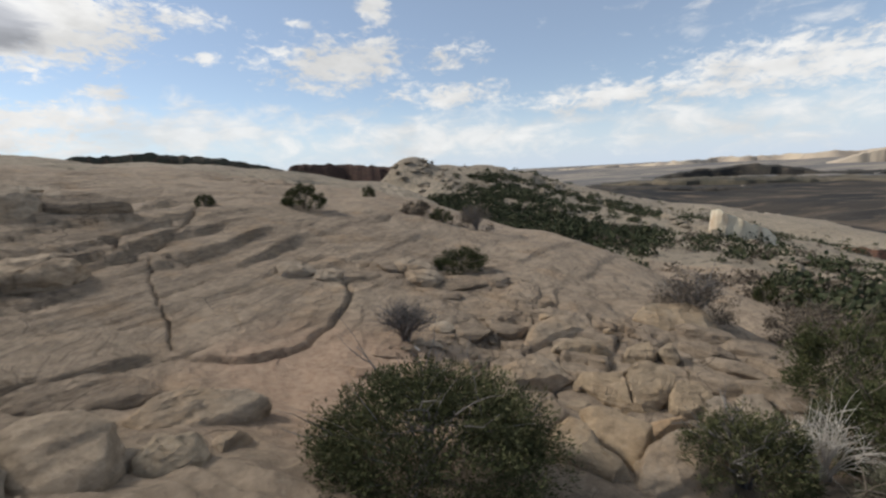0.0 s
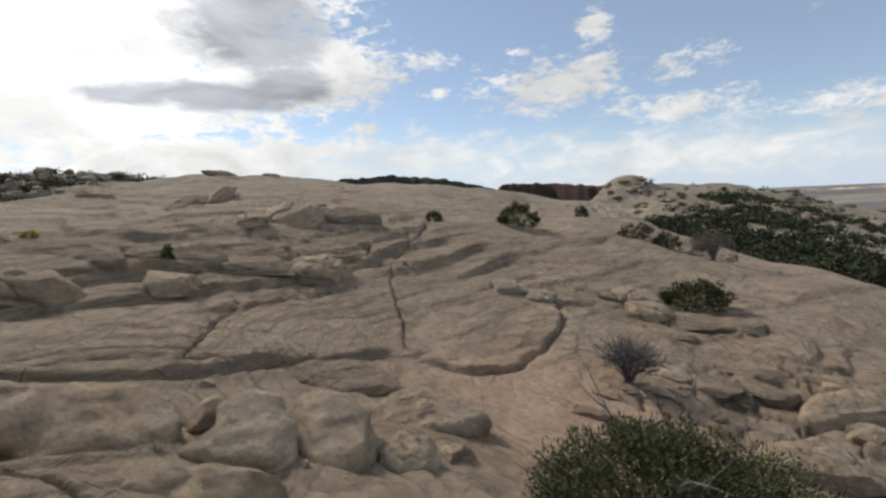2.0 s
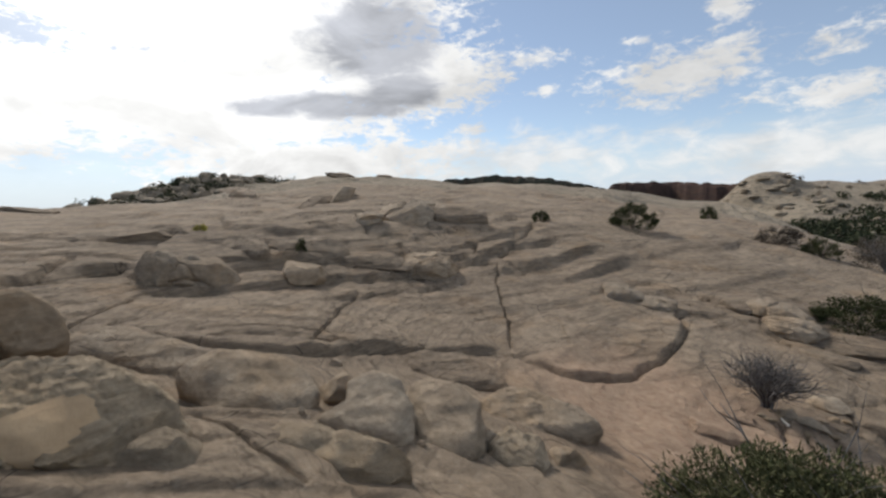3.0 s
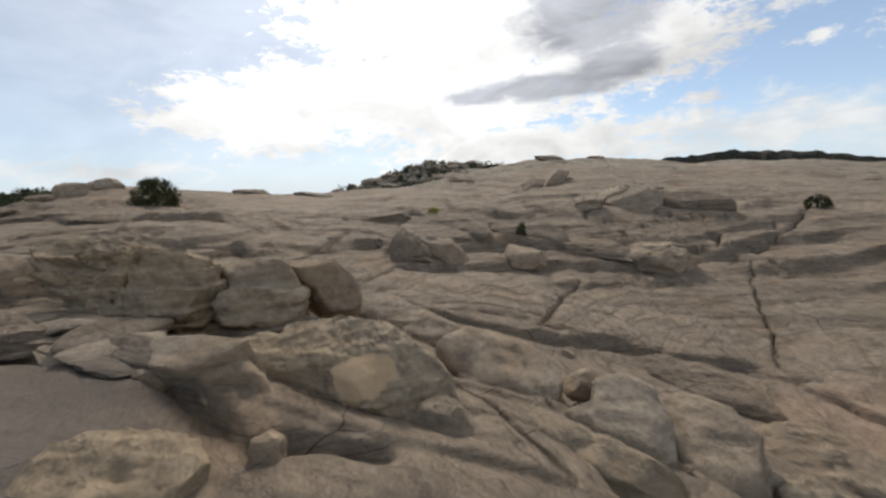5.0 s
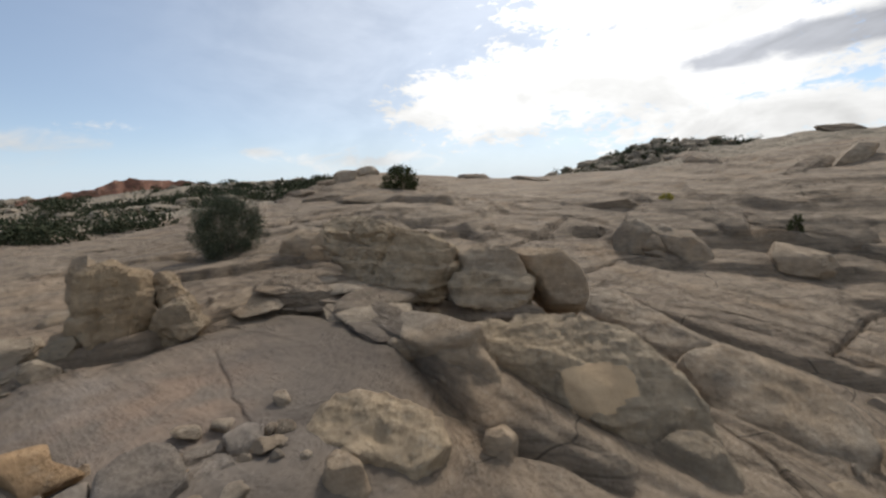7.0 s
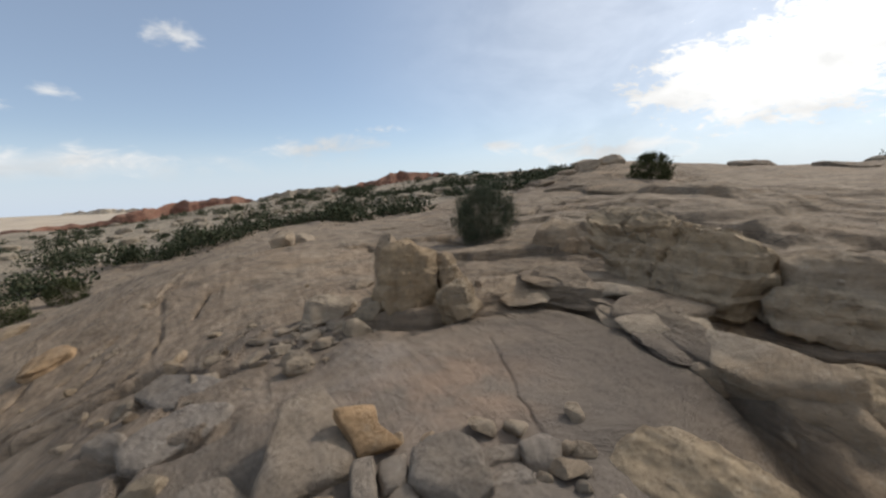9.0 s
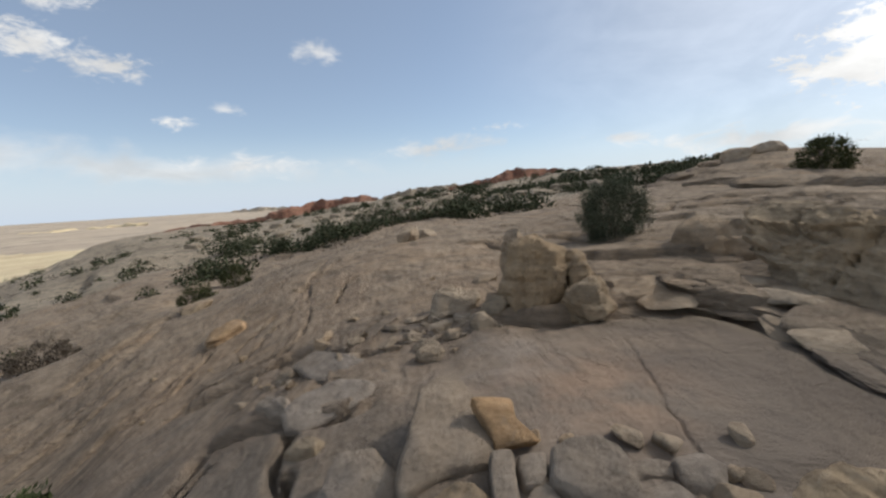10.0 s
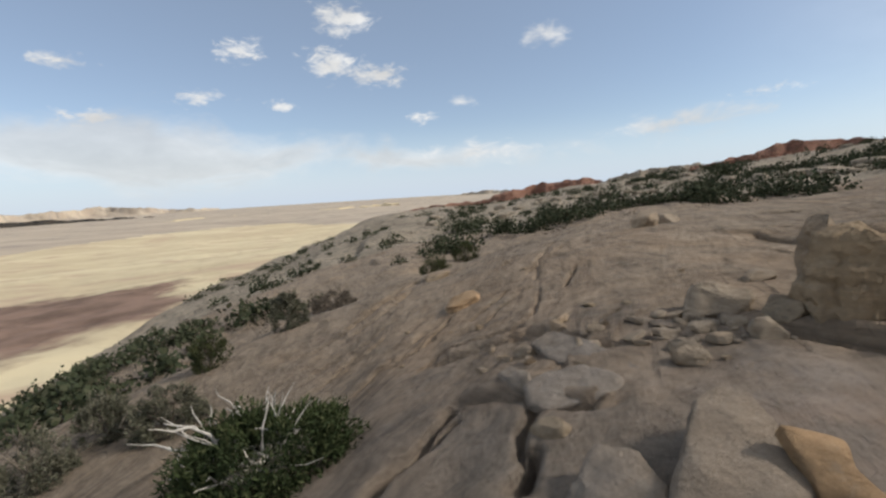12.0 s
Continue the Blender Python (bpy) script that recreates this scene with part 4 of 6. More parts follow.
def limbs(rng, w, d, h, count, thick, forks=3):
    """Crooked limbs that fan out from the foot; each comes with the twigs that fork from it."""
    made = []
    for _ in range(count):
        a, lean = rng.uniform(0, 2 * np.pi), rng.uniform(0.15, 1.0)
        end = np.array([math.cos(a) * w * 0.46 * lean, math.sin(a) * d * 0.46 * lean, h * rng.uniform(0.5, 0.95) * (1.1 - 0.45 * lean)])
        t = np.linspace(0, 1, 7)[:, None]
        mid = end * t + np.r_[0, 0, h * 0.18] * np.sin(t * np.pi) + np.cumsum(rng.normal(0, 0.025 * w, (7, 3)), 0) * t
        mid[0] = (rng.normal(0, 0.03 * w), rng.normal(0, 0.03 * d), -0.08)
        paths = [np.c_[mid, thick * (1 - 0.82 * t)]]
        for _ in range(forks):
            k = rng.integers(2, 6)
            out = rng.normal(0, 1, 3) * (1, 1, 0.6) + mid[-1] / (np.linalg.norm(mid[-1]) + 1e-6) + (0, 0, 0.35)
            out *= 0.30 * max(w, h) * rng.uniform(0.5, 1.0) / np.linalg.norm(out)
            tt = np.linspace(0, 1, 5)[:, None]
            twig = mid[k] + out * tt + np.cumsum(rng.normal(0, 0.018 * w, (5, 3)), 0) * tt
            paths.append(np.c_[twig, thick * 0.45 * (1 - 0.85 * tt)])
        made.append(paths)
    return made


def blades(rng, centres, outs, length, width, spread):
    """Narrow leaf sprays: one kite-shaped blade at each centre, pointing outwards."""
    n = len(centres)
    d = outs + rng.normal(0, spread, (n, 3))
    d /= np.linalg.norm(d, axis=1, keepdims=True) + 1e-9
    s = np.cross(d, rng.normal(size=(n, 3)))
    s /= np.linalg.norm(s, axis=1, keepdims=True) + 1e-9
    ln = length * rng.uniform(0.6, 1.3, (n, 1))
    wd = width * rng.uniform(0.6, 1.3, (n, 1))
    v = np.stack([centres, centres + d * ln * 0.5 + s * wd, centres + d * ln, centres + d * ln * 0.5 - s * wd], 1).reshape(-1, 3)
    return v, np.arange(4 * n).reshape(-1, 4)


def crown(rng, w, d, h, n, leaf, clumps, base=0.12, spread=0.7, droop=0.0, tuck=0.3):
    """Sprays gathered in clumps over an uneven dome, thinner inside."""
    a = rng.uniform(0, 2 * np.pi, clumps)
    cz = rng.uniform(-0.25, 1.0, clumps)
    rad = rng.uniform(0.40, 1.0, clumps) ** 0.5
    ring = np.sqrt(np.clip(1 - np.clip(cz, 0, 1) ** 2, 0, 1)) * np.where(cz < 0.15, 1 - tuck * (0.15 - cz), 1)
    dirs = np.c_[np.cos(a) * ring, np.sin(a) * ring, cz]
    cen = dirs * rad[:, None]
    size = rng.uniform(0.10, 0.26, clumps)
    pick = rng.integers(0, clumps, n)
    q = rng.normal(size=(n, 3))
    q /= np.linalg.norm(q, axis=1, keepdims=True)
    p = cen[pick] + q * (size[pick] * rng.uniform(0.3, 1.0, n) ** 0.5)[:, None]
    p = p[p[:, 2] > -0.35]
    outs = p + (0, 0, 0.25 - droop)
    scale = np.array([w / 2, d / 2, h * (1 - base)]) * 0.88
    return blades(rng, p * scale + (0, 0, h * base), outs / (np.linalg.norm(outs, axis=1, keepdims=True) + 1e-6), leaf, leaf * 0.13, spread)


def bush(name, label, x, y, w, d, h, mat, seed, n=5000, leaf=0.06, clumps=70, wood=BARK, limbs_n=9, sink=0.0, spread=0.7, turn=0.0, thick=0.018, forks=3, tuck=0.3):
    rng = np.random.default_rng(seed)
    ob = thing(name, x, y, ground_at(x, y) - sink, label, "shrub")
    ob.rotation_euler = (0, 0, radians(turn))
    for paths in limbs(rng, w, d, h, limbs_n, thick, forks):
        v, q = ribbon_tubes(paths)
        part("branch", fill_mesh("branch", v, q, (wood,)), ob)
    if n:
        v, q = crown(rng, w, d, h, n, leaf, clumps, spread=spread, tuck=tuck)
        part("crown", fill_mesh("crown", v, q, (mat,), smooth=False), ob)
    return ob


def twig_bush(name, label, x, y, w, d, h, wood, seed, count=40, thick=0.012, forks=5):
    rng = np.random.default_rng(seed)
    ob = thing(name, x, y, ground_at(x, y), label, "shrub")
    for paths in limbs(rng, w, d, h, count, thick, forks):
        v, q = ribbon_tubes(paths, 4)
        part("branch", fill_mesh("branch", v, q, (wood,)), ob)
    return ob


def scrub_field(name, label, spots, mat, seed, per=46, leaf=0.12):
    """Far scrub past counting: every spot is x, y, width, height."""
    rng = np.random.default_rng(seed)
    vs, qs, base = [], [], 0
    flat = np.array(spots)
    for (x, y, w, h), z in zip(spots, land(flat[:, 0], flat[:, 1])):
        q = rng.normal(size=(per, 3))
        q /= np.linalg.norm(q, axis=1, keepdims=True)
        q[:, 2] = np.abs(q[:, 2])
        lobes = rng.normal(0, 0.27, (5, 3)) * (w, w, 0.10 * h)
        p = q * rng.uniform(0.4, 1.0, (per, 1)) * (w * 0.34, w * 0.34, h * 0.75) * rng.uniform(0.75, 1.2, 3) + lobes[rng.integers(0, 5, per)]
        v, f = blades(rng, p + (x, y, z - 0.08 * h), q, w * leaf, w * leaf * 0.42, 1.2)
        vs.append(v), qs.append(f + base)
        base += len(v)
    me = fill_mesh(name, np.concatenate(vs), np.concatenate(qs), (mat,), smooth=False)
    return tagged(new(name, me), label, "scrub", kind="stuff")


def rock_field(name, label, spots, mat, seed):
    """Outcrops past counting on the far slopes: every spot is x, y, width, height."""
    rng = np.random.default_rng(seed)
    pts, tris = BALLS[2]
    flat = np.array(spots)
    vs, fs = [], []
    for i, ((x, y, w, h), z) in enumerate(zip(spots, land(flat[:, 0], flat[:, 1]))):
        p = pts / (np.abs(pts) ** 3.0).sum(1, keepdims=True) ** (1 / 3.0)
        for _ in range(7):
            n = rng.normal(size=3) * (1, 1, 0.6)
            n /= np.linalg.norm(n)
            p = p - np.maximum(p @ n - (p @ n).max() * rng.uniform(0.5, 0.9), 0)[:, None] * n
        a = rng.uniform(0, np.pi)
        p = p * (w / 2 * rng.uniform(0.7, 1.4), w / 2 * rng.uniform(0.6, 1.0), h * 0.7)
        p = np.c_[p[:, 0] * math.cos(a) - p[:, 1] * math.sin(a), p[:, 0] * math.sin(a) + p[:, 1] * math.cos(a), p[:, 2]]
        vs.append(p + (x, y, z + 0.1 * h)), fs.append(tris + i * len(pts))
    me = fill_mesh(name, np.concatenate(vs), np.concatenate(fs), (mat,))
    me.set_sharp_from_angle(angle=radians(30))
    return tagged(new(name, me), label, "rock", kind="stuff")


def ridge(name, label, bearings, heights, dist, back, mat, seed, foot=-60.0, cliff=0.5, rough=0.1, kind="structure"):
    """A long hill or mesa: its skyline is given as bearings and elevations, seen from the standing place."""
    n = 160
    az = np.linspace(bearings[0], bearings[-1], n)
    el = np.interp(az, bearings, heights)
    dd = dist * (1 + 0.05 * fractal(az / 6, az * 0 + seed, seed, 3))
    top = STAND + dd * np.tan(np.radians(el)) + rough * dist * 0.02 * fractal(az * 1.3, az * 0, seed + 3, 4)
    rows = []
    for share, height in ((-0.30, None), (-0.12, 0.25), (-0.05, cliff), (-0.025, 0.93), (0.0, 1.0), (0.35, 0.96), (1.0, None)):
        rr = dd * (1 + back * share) + dist * 0.006 * fractal(az * 0.9, az * 0 + 7 * share, seed + 5, 3)
        low = np.full(n, foot)
        zz = low if height is None else low + (top - low) * (height + (0.03 * fractal(az * 1.1, az * 0 + share, seed + 8, 3) if height < 0.95 else 0))
        a = np.radians(az)
        rows.append(np.c_[CX - np.sin(a) * rr, CY + np.cos(a) * rr, zz])
    k = len(rows)
    v = np.concatenate(rows)
    i, j = np.meshgrid(np.arange(k - 1), np.arange(n - 1), indexing="ij")
    q = np.stack([i * n + j, (i + 1) * n + j, (i + 1) * n + j + 1, i * n + j + 1], -1).reshape(-1, 4)
    me = fill_mesh(name, v, q, (mat,))
    me.set_sharp_from_angle(angle=radians(35))
    return tagged(new(name, me), label, "hill", kind=kind)


def at(bearing, dist):
    a = radians(bearing)
    return CX - math.sin(a) * dist, CY + math.cos(a) * dist


def closed(outline, cuts):
    """An outline with its corners blunted, counted round its middle: bearing and reach."""
    pts = np.array(outline, float)
    for cut in cuts:
        nxt = np.roll(pts, -1, 0)
        pts = np.stack([pts * (1 - cut) + nxt * cut, pts * cut + nxt * (1 - cut)], 1).reshape(-1, 2)
    pts = pts * 1.02
    t = np.linspace(0, 1, 9)[:-1, None, None]
    pts = (pts + (np.roll(pts, -1, 0) - pts) * t).transpose(1, 0, 2).reshape(-1, 2)
    a, r = np.arctan2(pts[:, 1], pts[:, 0]), np.hypot(pts[:, 0], pts[:, 1])
    k = np.argsort(a)
    return np.r_[a[k] - 2 * np.pi, a[k], a[k] + 2 * np.pi], np.r_[r[k], r[k], r[k]]


CARVE = {
    # facets, deepest facet, bed thickness, bed relief, roughness
    "r": (5, 0.90, 0.17, 0.026, 1.0), "p": (6, 0.88, 0.15, 0.034, 1.3), "l": (4, 0.90, 0.12, 0.022, 1.0), "a": (11, 0.83, 0.10, 0.012, 0.9), "g": (9, 0.85, 0.10, 0.012, 0.9),
    "y": (11, 0.83, 0.13, 0.018, 1.1), "f": (3, 0.93, 0.06, 0.016, 0.8), "s": (5, 0.88, 0.055, 0.034, 1.0), "o": (0, 0.9, 0.05, 0.003, 0.4),
}


def sculpted(name, look_, place, yaw, tilt, thick, power, outline, seed, joints=(), scar=None, rugged=1.0, brow=True, chips=None):
    """A rock with a face of its own: the outline lies in a plane that runs along yaw and leans back by tilt from upright
    (90: it lies flat); thick is the body's depth across that plane. joints: cracks in the face; scar: a fresh broken patch."""
    crease, mat, label = ROCK_LOOK[look_][5:]
    facets, deepest, bed, relief, rough = CARVE[look_]
    rough, relief = rough * rugged, relief * rugged
    flat = look_ == "o" or tilt >= 70 and look_ in "fayosg"
    if flat:
        facets, power, rough = min(facets, 3), power + 2, rough * 0.7
    rng = np.random.default_rng(seed)
    wide, high = np.ptp(np.array(outline), axis=0)
    big = max(wide, high)
    pts, tris = BALLS[6 if big > 1.1 else 5 if big > 0.25 else 4]
    power = power + 1.6
    rho = np.hypot(pts[:, 0], pts[:, 1])
    way = np.arctan2(pts[:, 1], pts[:, 0])
    swell = (rho ** power + np.abs(pts[:, 2]) ** power) ** (1 / power)
    a, r = closed(outline, (0.07,) if flat else (0.13, 0.25))
    reach = np.interp(way, a, r) * rho / swell
    q = np.c_[np.cos(way) * reach, np.sin(way) * reach, pts[:, 2] / swell * thick / 2]
    s = min(wide, high, thick * 1.3)
    size = np.array([wide, high, thick]) / 2
    normal = pts / size
    normal /= np.linalg.norm(normal, axis=1, keepdims=True)
    q = q + normal * ((0.025 if flat else 0.06) * s * noise3(q / s * 1.3, seed, 3))[:, None]

    def plane(n, share):
        nonlocal q
        n = n / np.linalg.norm(n)
        far = (q @ n).max() * share
        q = q - np.maximum(q @ n - far, 0)[:, None] * n * 0.97

    # a flat weathered top and a steeper front meet in a brow
    if brow and tilt < 64:
        for rise, share in ((rng.uniform(70, 82), rng.uniform(0.70, 0.80)), (rng.uniform(18, 34), rng.uniform(0.76, 0.86))):
            e = radians(rise - tilt)
            plane(np.array([rng.normal(0, 0.12), math.sin(e), math.cos(e)]), share)
    for _ in range(chips or facets):
        plane(rng.normal(size=3) / size, rng.uniform(0.70 if chips else deepest, 0.95))
    up = np.array([0, math.cos(radians(tilt)), math.sin(radians(tilt))])
    steep = 1 - np.abs(normal @ up) ** 2
    # beds stand proud one above the other on the steep sides
    level = (q @ up + 0.035 * noise3(q * 2.2, seed + 4, 3)) / bed
    share = level - np.floor(level)
    shelf = share - ss(0.86, 1.0, share) - 0.5
    bump = relief * min(1, s / 0.4) * shelf * steep * np.clip(0.6 + noise3(q * 1.8, seed + 11, 2), 0, 1.4)
    bump = bump + rough * min(s, 0.5) * (0.040 * noise3(q / s * 2.6, seed + 7, 3) + 0.020 * noise3(q / 0.11, seed + 3, 4) + 0.014 * noise3(q / 0.032, seed + 13, 3))
    if look_ == "p":
        bump = bump - 0.05 * min(s, 0.5) * np.maximum(noise3(q / 0.055, seed + 23, 3) - 0.2, 0)
    for x0, y0, x1, y1, deep in joints:
        d, e = np.array([x1 - x0, y1 - y0]), q[:, :2] - (x0, y0)
        along = np.clip(e @ d / (d @ d), 0, 1)
        off = np.hypot(*(e - along[:, None] * d).T) + 0.010 * noise3(q * 9, seed + 17, 3)
        bump = bump - deep * np.exp(-((off / (0.012 if big > 0.9 else 0.009)) ** 2)) * (q[:, 2] > 0)
    index = None
    if scar is not None:
        cx, cy, rx, ry = scar
        gone = np.hypot((q[:, 0] - cx) / rx, (q[:, 1] - cy) / ry) + 0.40 * noise3(q * 4.0, seed + 41, 3)
        inside = (gone < 1) & (q[:, 2] > 0)
        bump = np.where(inside, bump * 0.12 - 0.015, bump)
        index = inside[tris].all(1).astype(int)
    q = q + normal * bump[:, None]
    me = fill_mesh(name, q, tris, (mat, SCAR) if scar is not None else (mat,), index)
    me.set_sharp_from_angle(angle=radians(crease))
    ob = new(name, me)
    ob.matrix_world = Matrix.Translation(place) @ Matrix.Rotation(radians(yaw), 4, "Z") @ Matrix.Rotation(radians(90 - tilt), 4, "X")
    return tagged(ob, ("" if wide > 0.45 else "small ") + label, "rock")


# ---- far country ----
# sunlit and cloud-shaded stretches differ here by material colour alone
ridge("mesa_dark", "dark wooded mesa on the far skyline", (16, 19, 25, 32, 39, 45), (0.4, 1.0, 2.5, 3.4, 3.1, 1.0), 520, 0.5, MESA, 3, cliff=0.6)
ridge("mesa_red", "red-sided mesa with wooded top, cloud shade in its colour", (1, 5, 12, 17.6, 18.2, 19), (0.0, 0.6, 1.35, 1.5, 0.9, 0.2), 640, 0.5, SHADED_RED, 5, cliff=0.7)
ridge("ridge_red", "low ridge of red rock beyond the scrub", (149.5, 151, 156.7, 161.2, 165, 170, 176), (0.1, 0.65, 0.25, -0.65, -1.6, -1.9, -2.6), 300, 0.3, RED_ROCK, 7, foot=-30, rough=0.14)
ridge("hill_russet", "russet rocky hill beyond the scrub", (124, 127.4, 128.6, 130.8, 132.2, 134.1, 137, 140), (2.4, 2.8, 2.75, 3.0, 2.75, 2.0, 1.5, 1.0), 150, 0.3, RED_ROCK, 9, foot=-12, rough=0.12)
ridge("hill_grey", "pale grey rocky hill above the red ridge", (134, 136.1, 141, 145.2, 148, 151.1, 153), (1.2, 1.45, 1.25, 1.1, 0.4, -0.4, -1.4), 230, 0.3, SLOPE, 10, foot=-20, rough=0.12)
ridge("hills_far", "pale distant hills along the horizon", (-75, -60, -50, -44.9, -40.6, -35.8, -32.6, -28, -22, -14), (0.2, 0.0, -0.2, -0.4, -0.5, -0.4, -0.55, -0.7, -0.8, -1.0), 3000, 0.2, VALLEY_DUN, 11, foot=-80)
ridge("hill_tan", "tan hill slope in sunlight across the valley", (-75, -60, -50, -47.4, -46, -44.1, -42.5, -41), (0.2, 0.0, -0.2, -0.4, -0.7, -1.4, -2.1, -2.9), 1900, 0.3, VALLEY_DUN, 12, foot=-80, cliff=0.4)
ridge("hill_shadowed", "scrub-covered hill in the valley, cloud shade in its colour", (-75, -60, -52, -47, -43, -40.7, -37.4, -35.3, -32.7, -29.2, -27), (-1.2, -1.6, -2.0, -2.6, -2.4, -1.8, -1.3, -1.6, -1.75, -2.3, -3.0), 1200, 0.3, DARK_HILL, 13, foot=-80, cliff=0.35)
ridge("rise_olive", "low olive rise on the valley floor", (-75, -60, -50, -42, -36, -31, -26, -22), (-3.6, -3.5, -3.3, -3.0, -2.8, -2.9, -3.0, -3.3), 900, 0.4, OLIVE_FLAT, 24, foot=-75, cliff=0.3)
ridge("rise_dark", "low scrub rise on the valley floor, cloud shade in its colour", (-75, -60, -50, -42, -36, -30, -25, -21), (-4.6, -4.5, -4.4, -4.3, -4.0, -3.7, -3.6, -3.9), 690, 0.3, DARK_HILL, 25, foot=-75, cliff=0.3)
ridge("bank_pale", "pale bare bank on the valley floor", (-36.5, -37.5, -39.8, -43.1, -44), (-6.3, -5.5, -5.4, -6.1, -6.9), 400, 0.1, VALLEY_DUN, 26, foot=-50, cliff=0.4)
ridge("flat_tan", "tan sunlit flat along the valley floor", (-17, -20.9, -24.5, -29.2, -32.9, -36, -40), (-3.8, -3.55, -3.4, -3.1, -2.9, -3.1, -3.9), 780, 0.2, SLOPE, 28, foot=-62, cliff=0.3)
ridge("field_lit", "sunlit yellow-green flat beyond the cliffs", (-75, -60, -52, -48, -45.5, -43.5, -42.5), (-7.4, -7.3, -7.5, -7.6, -7.8, -8.3, -9.6), 390, 0.3, FIELD, 27, foot=-68, cliff=0.2)
ridge("mesa_blue", "hazy far hill on the southern horizon", (160, 164.2, 168, 171, 174), (-0.6, -0.2, -0.65, -1.0, -1.4), 4000, 0.1, VALLEY_DUN, 14, foot=-70)
# no landform: a dark strip that paints a cloud shadow on the floor
ridge("flat_shadowed", "dark strip painted for a cloud shadow over the far valley", (201, 203.6, 210, 216, 224, 230), (-1.3, -1.05, -0.75, -0.55, -0.5, -0.6), 3000, 0.15, DARK_HILL, 16, foot=-72, cliff=0.3)
ridge("bank_brown", "brown broken edge of the pale valley floor", (194, 197, 201, 206, 210, 218, 228), (-10.2, -9.0, -8.5, -8.9, -9.2, -9.8, -10.2), 300, 0.12, BANK, 18, foot=-62, cliff=0.5, rough=0.2)
ridge("mountains_far", "hazy far mountain on the horizon", (198, 203, 206.1, 208.4, 210.7, 216, 226), (-0.5, -0.2, 0.1, 0.45, 0.3, 0.15, 0.1), 4500, 0.1, VALLEY_DUN, 15, foot=-60)
ridge("bluff_pale", "low pale bluffs along the valley", (176, 182, 190, 200, 212, 230), (-1.2, -1.5, -1.7, -1.6, -1.9, -2.2), 1900, 0.25, VALLEY_PALE, 17, foot=-80)


def pale_cliff():
    """A fin of pale rock, sunlight put into its colour, with a darker cap."""
    fin = ridge("cliff_pale", "tall pale cream sandstone cliff fin", (-40.4, -39.6, -38.0, -36.5, -35.1, -34.3, -34.2), (-9.2, -8.3, -7.7, -7.0, -6.2, -6.3, -9.5), 62, 0.06, PALE_CLIFF, 19, foot=-20, cliff=0.9, rough=0.04)
    ridge("cliff_red", "red-streaked cliff edge on the lower ridge", (-60, -52, -47, -44, -42.5), (-10.5, -10.2, -9.6, -9.9, -12.0), 80, 0.1, RED_ROCK, 23, foot=-30, cliff=0.8)
    return fin


pale_cliff()


def scatter(seed, count, b0, b1, inner, outer, w0, w1, keep=0.0, wave=14.0, flat=1.0):
    """Spots for scrub between two bearings, gathered in drifts. inner and outer: shares of the way from brow to crest."""
    rng = np.random.default_rng(seed)
    spots = []
    while len(spots) < count:
        b, u = rng.uniform(b0, b1), rng.uniform(inner, outer)
        az = np.array([b])
        r1, r2 = float(tab(R1, az)[0]), float(tab(R2, az)[0])
        r = r1 * 1.15 * (r2 / (r1 * 1.15)) ** u
        x, y = at(b, r)
        if float(fractal(np.array([x / wave]), np.array([y / wave]), 61, 3)[0]) < keep and rng.random() > 0.12:
            continue
        w = rng.uniform(w0, w1)
        spots.append((x, y, w, w * rng.uniform(0.55, 0.9) * flat))
    return spots


scrub_field("scrub_dome_slope", "dense dark green scrub on the domed ridge", scatter(1, 1000, -29, -1, 0.12, 0.86, 0.7, 1.8, -0.3), FARGREEN, 1, 70, 0.19)
scrub_field("scrub_ridge", "scattered dark scrub on pale slickrock ridge", scatter(2, 900, -60, -8, 0.25, 1.02, 0.7, 1.9, -0.05), FARGREEN, 2, 60, 0.18)
scrub_field("scrub_west_hill", "dark bushes on the rocky western knoll", scatter(3, 56, 57, 80, 0.62, 0.97, 1.0, 2.3, -0.3), FARGREEN, 3, 180, 0.12)
scrub_field("scrub_southwest", "band of dark juniper scrub behind the slickrock", scatter(4, 170, 108, 172, 0.22, 0.62, 1.0, 2.3, 0.1, 9.0), FARGREEN, 4, 300, 0.092)
scrub_field("scrub_upper", "dark scrub clumps among rocks on the back slope", scatter(14, 110, 104, 170, 0.60, 1.0, 1.6, 3.4, 0.25, 22.0, 0.65), FARGREEN, 14, 320, 0.09)
scrub_field("scrub_south", "dark scrub dotted down the lower slope", scatter(5, 190, 166, 222, 0.22, 1.02, 0.6, 1.6, 0.2), FARGREEN, 5, 110, 0.15)
scrub_field("brush_ridge", "grey-brown dry brush on the northern ridge", scatter(7, 480, -58, 0, 0.2, 1.0, 0.5, 1.4, -0.3), BROWN, 7, 60, 0.17)
scrub_field("brush_dry", "grey-brown dry brush on the lower slope", scatter(6, 150, 110, 226, 0.1, 1.0, 0.4, 0.9, 0.1), BROWN, 6, 70)
rock_field("outcrops_southwest", "weathered grey sandstone outcrops on the back slope", scatter(21, 260, 100, 172, 0.45, 1.0, 0.6, 2.4, 0.0, 18.0, 0.45), SLOPE, 21)
rock_field("outcrops_knoll", "tan blocky outcrops on the western knoll", scatter(22, 150, 56, 82, 0.70, 1.0, 0.8, 2.6, -0.2, 14.0, 0.55), SLOPE, 22)
rock_field("outcrops_ridge", "pale blocky outcrops along the northern ridge", scatter(23, 240, -58, 2, 0.4, 1.0, 0.6, 2.2, 0.0, 18.0, 0.45), SLOPE, 23)
dome = np.random.default_rng(31)
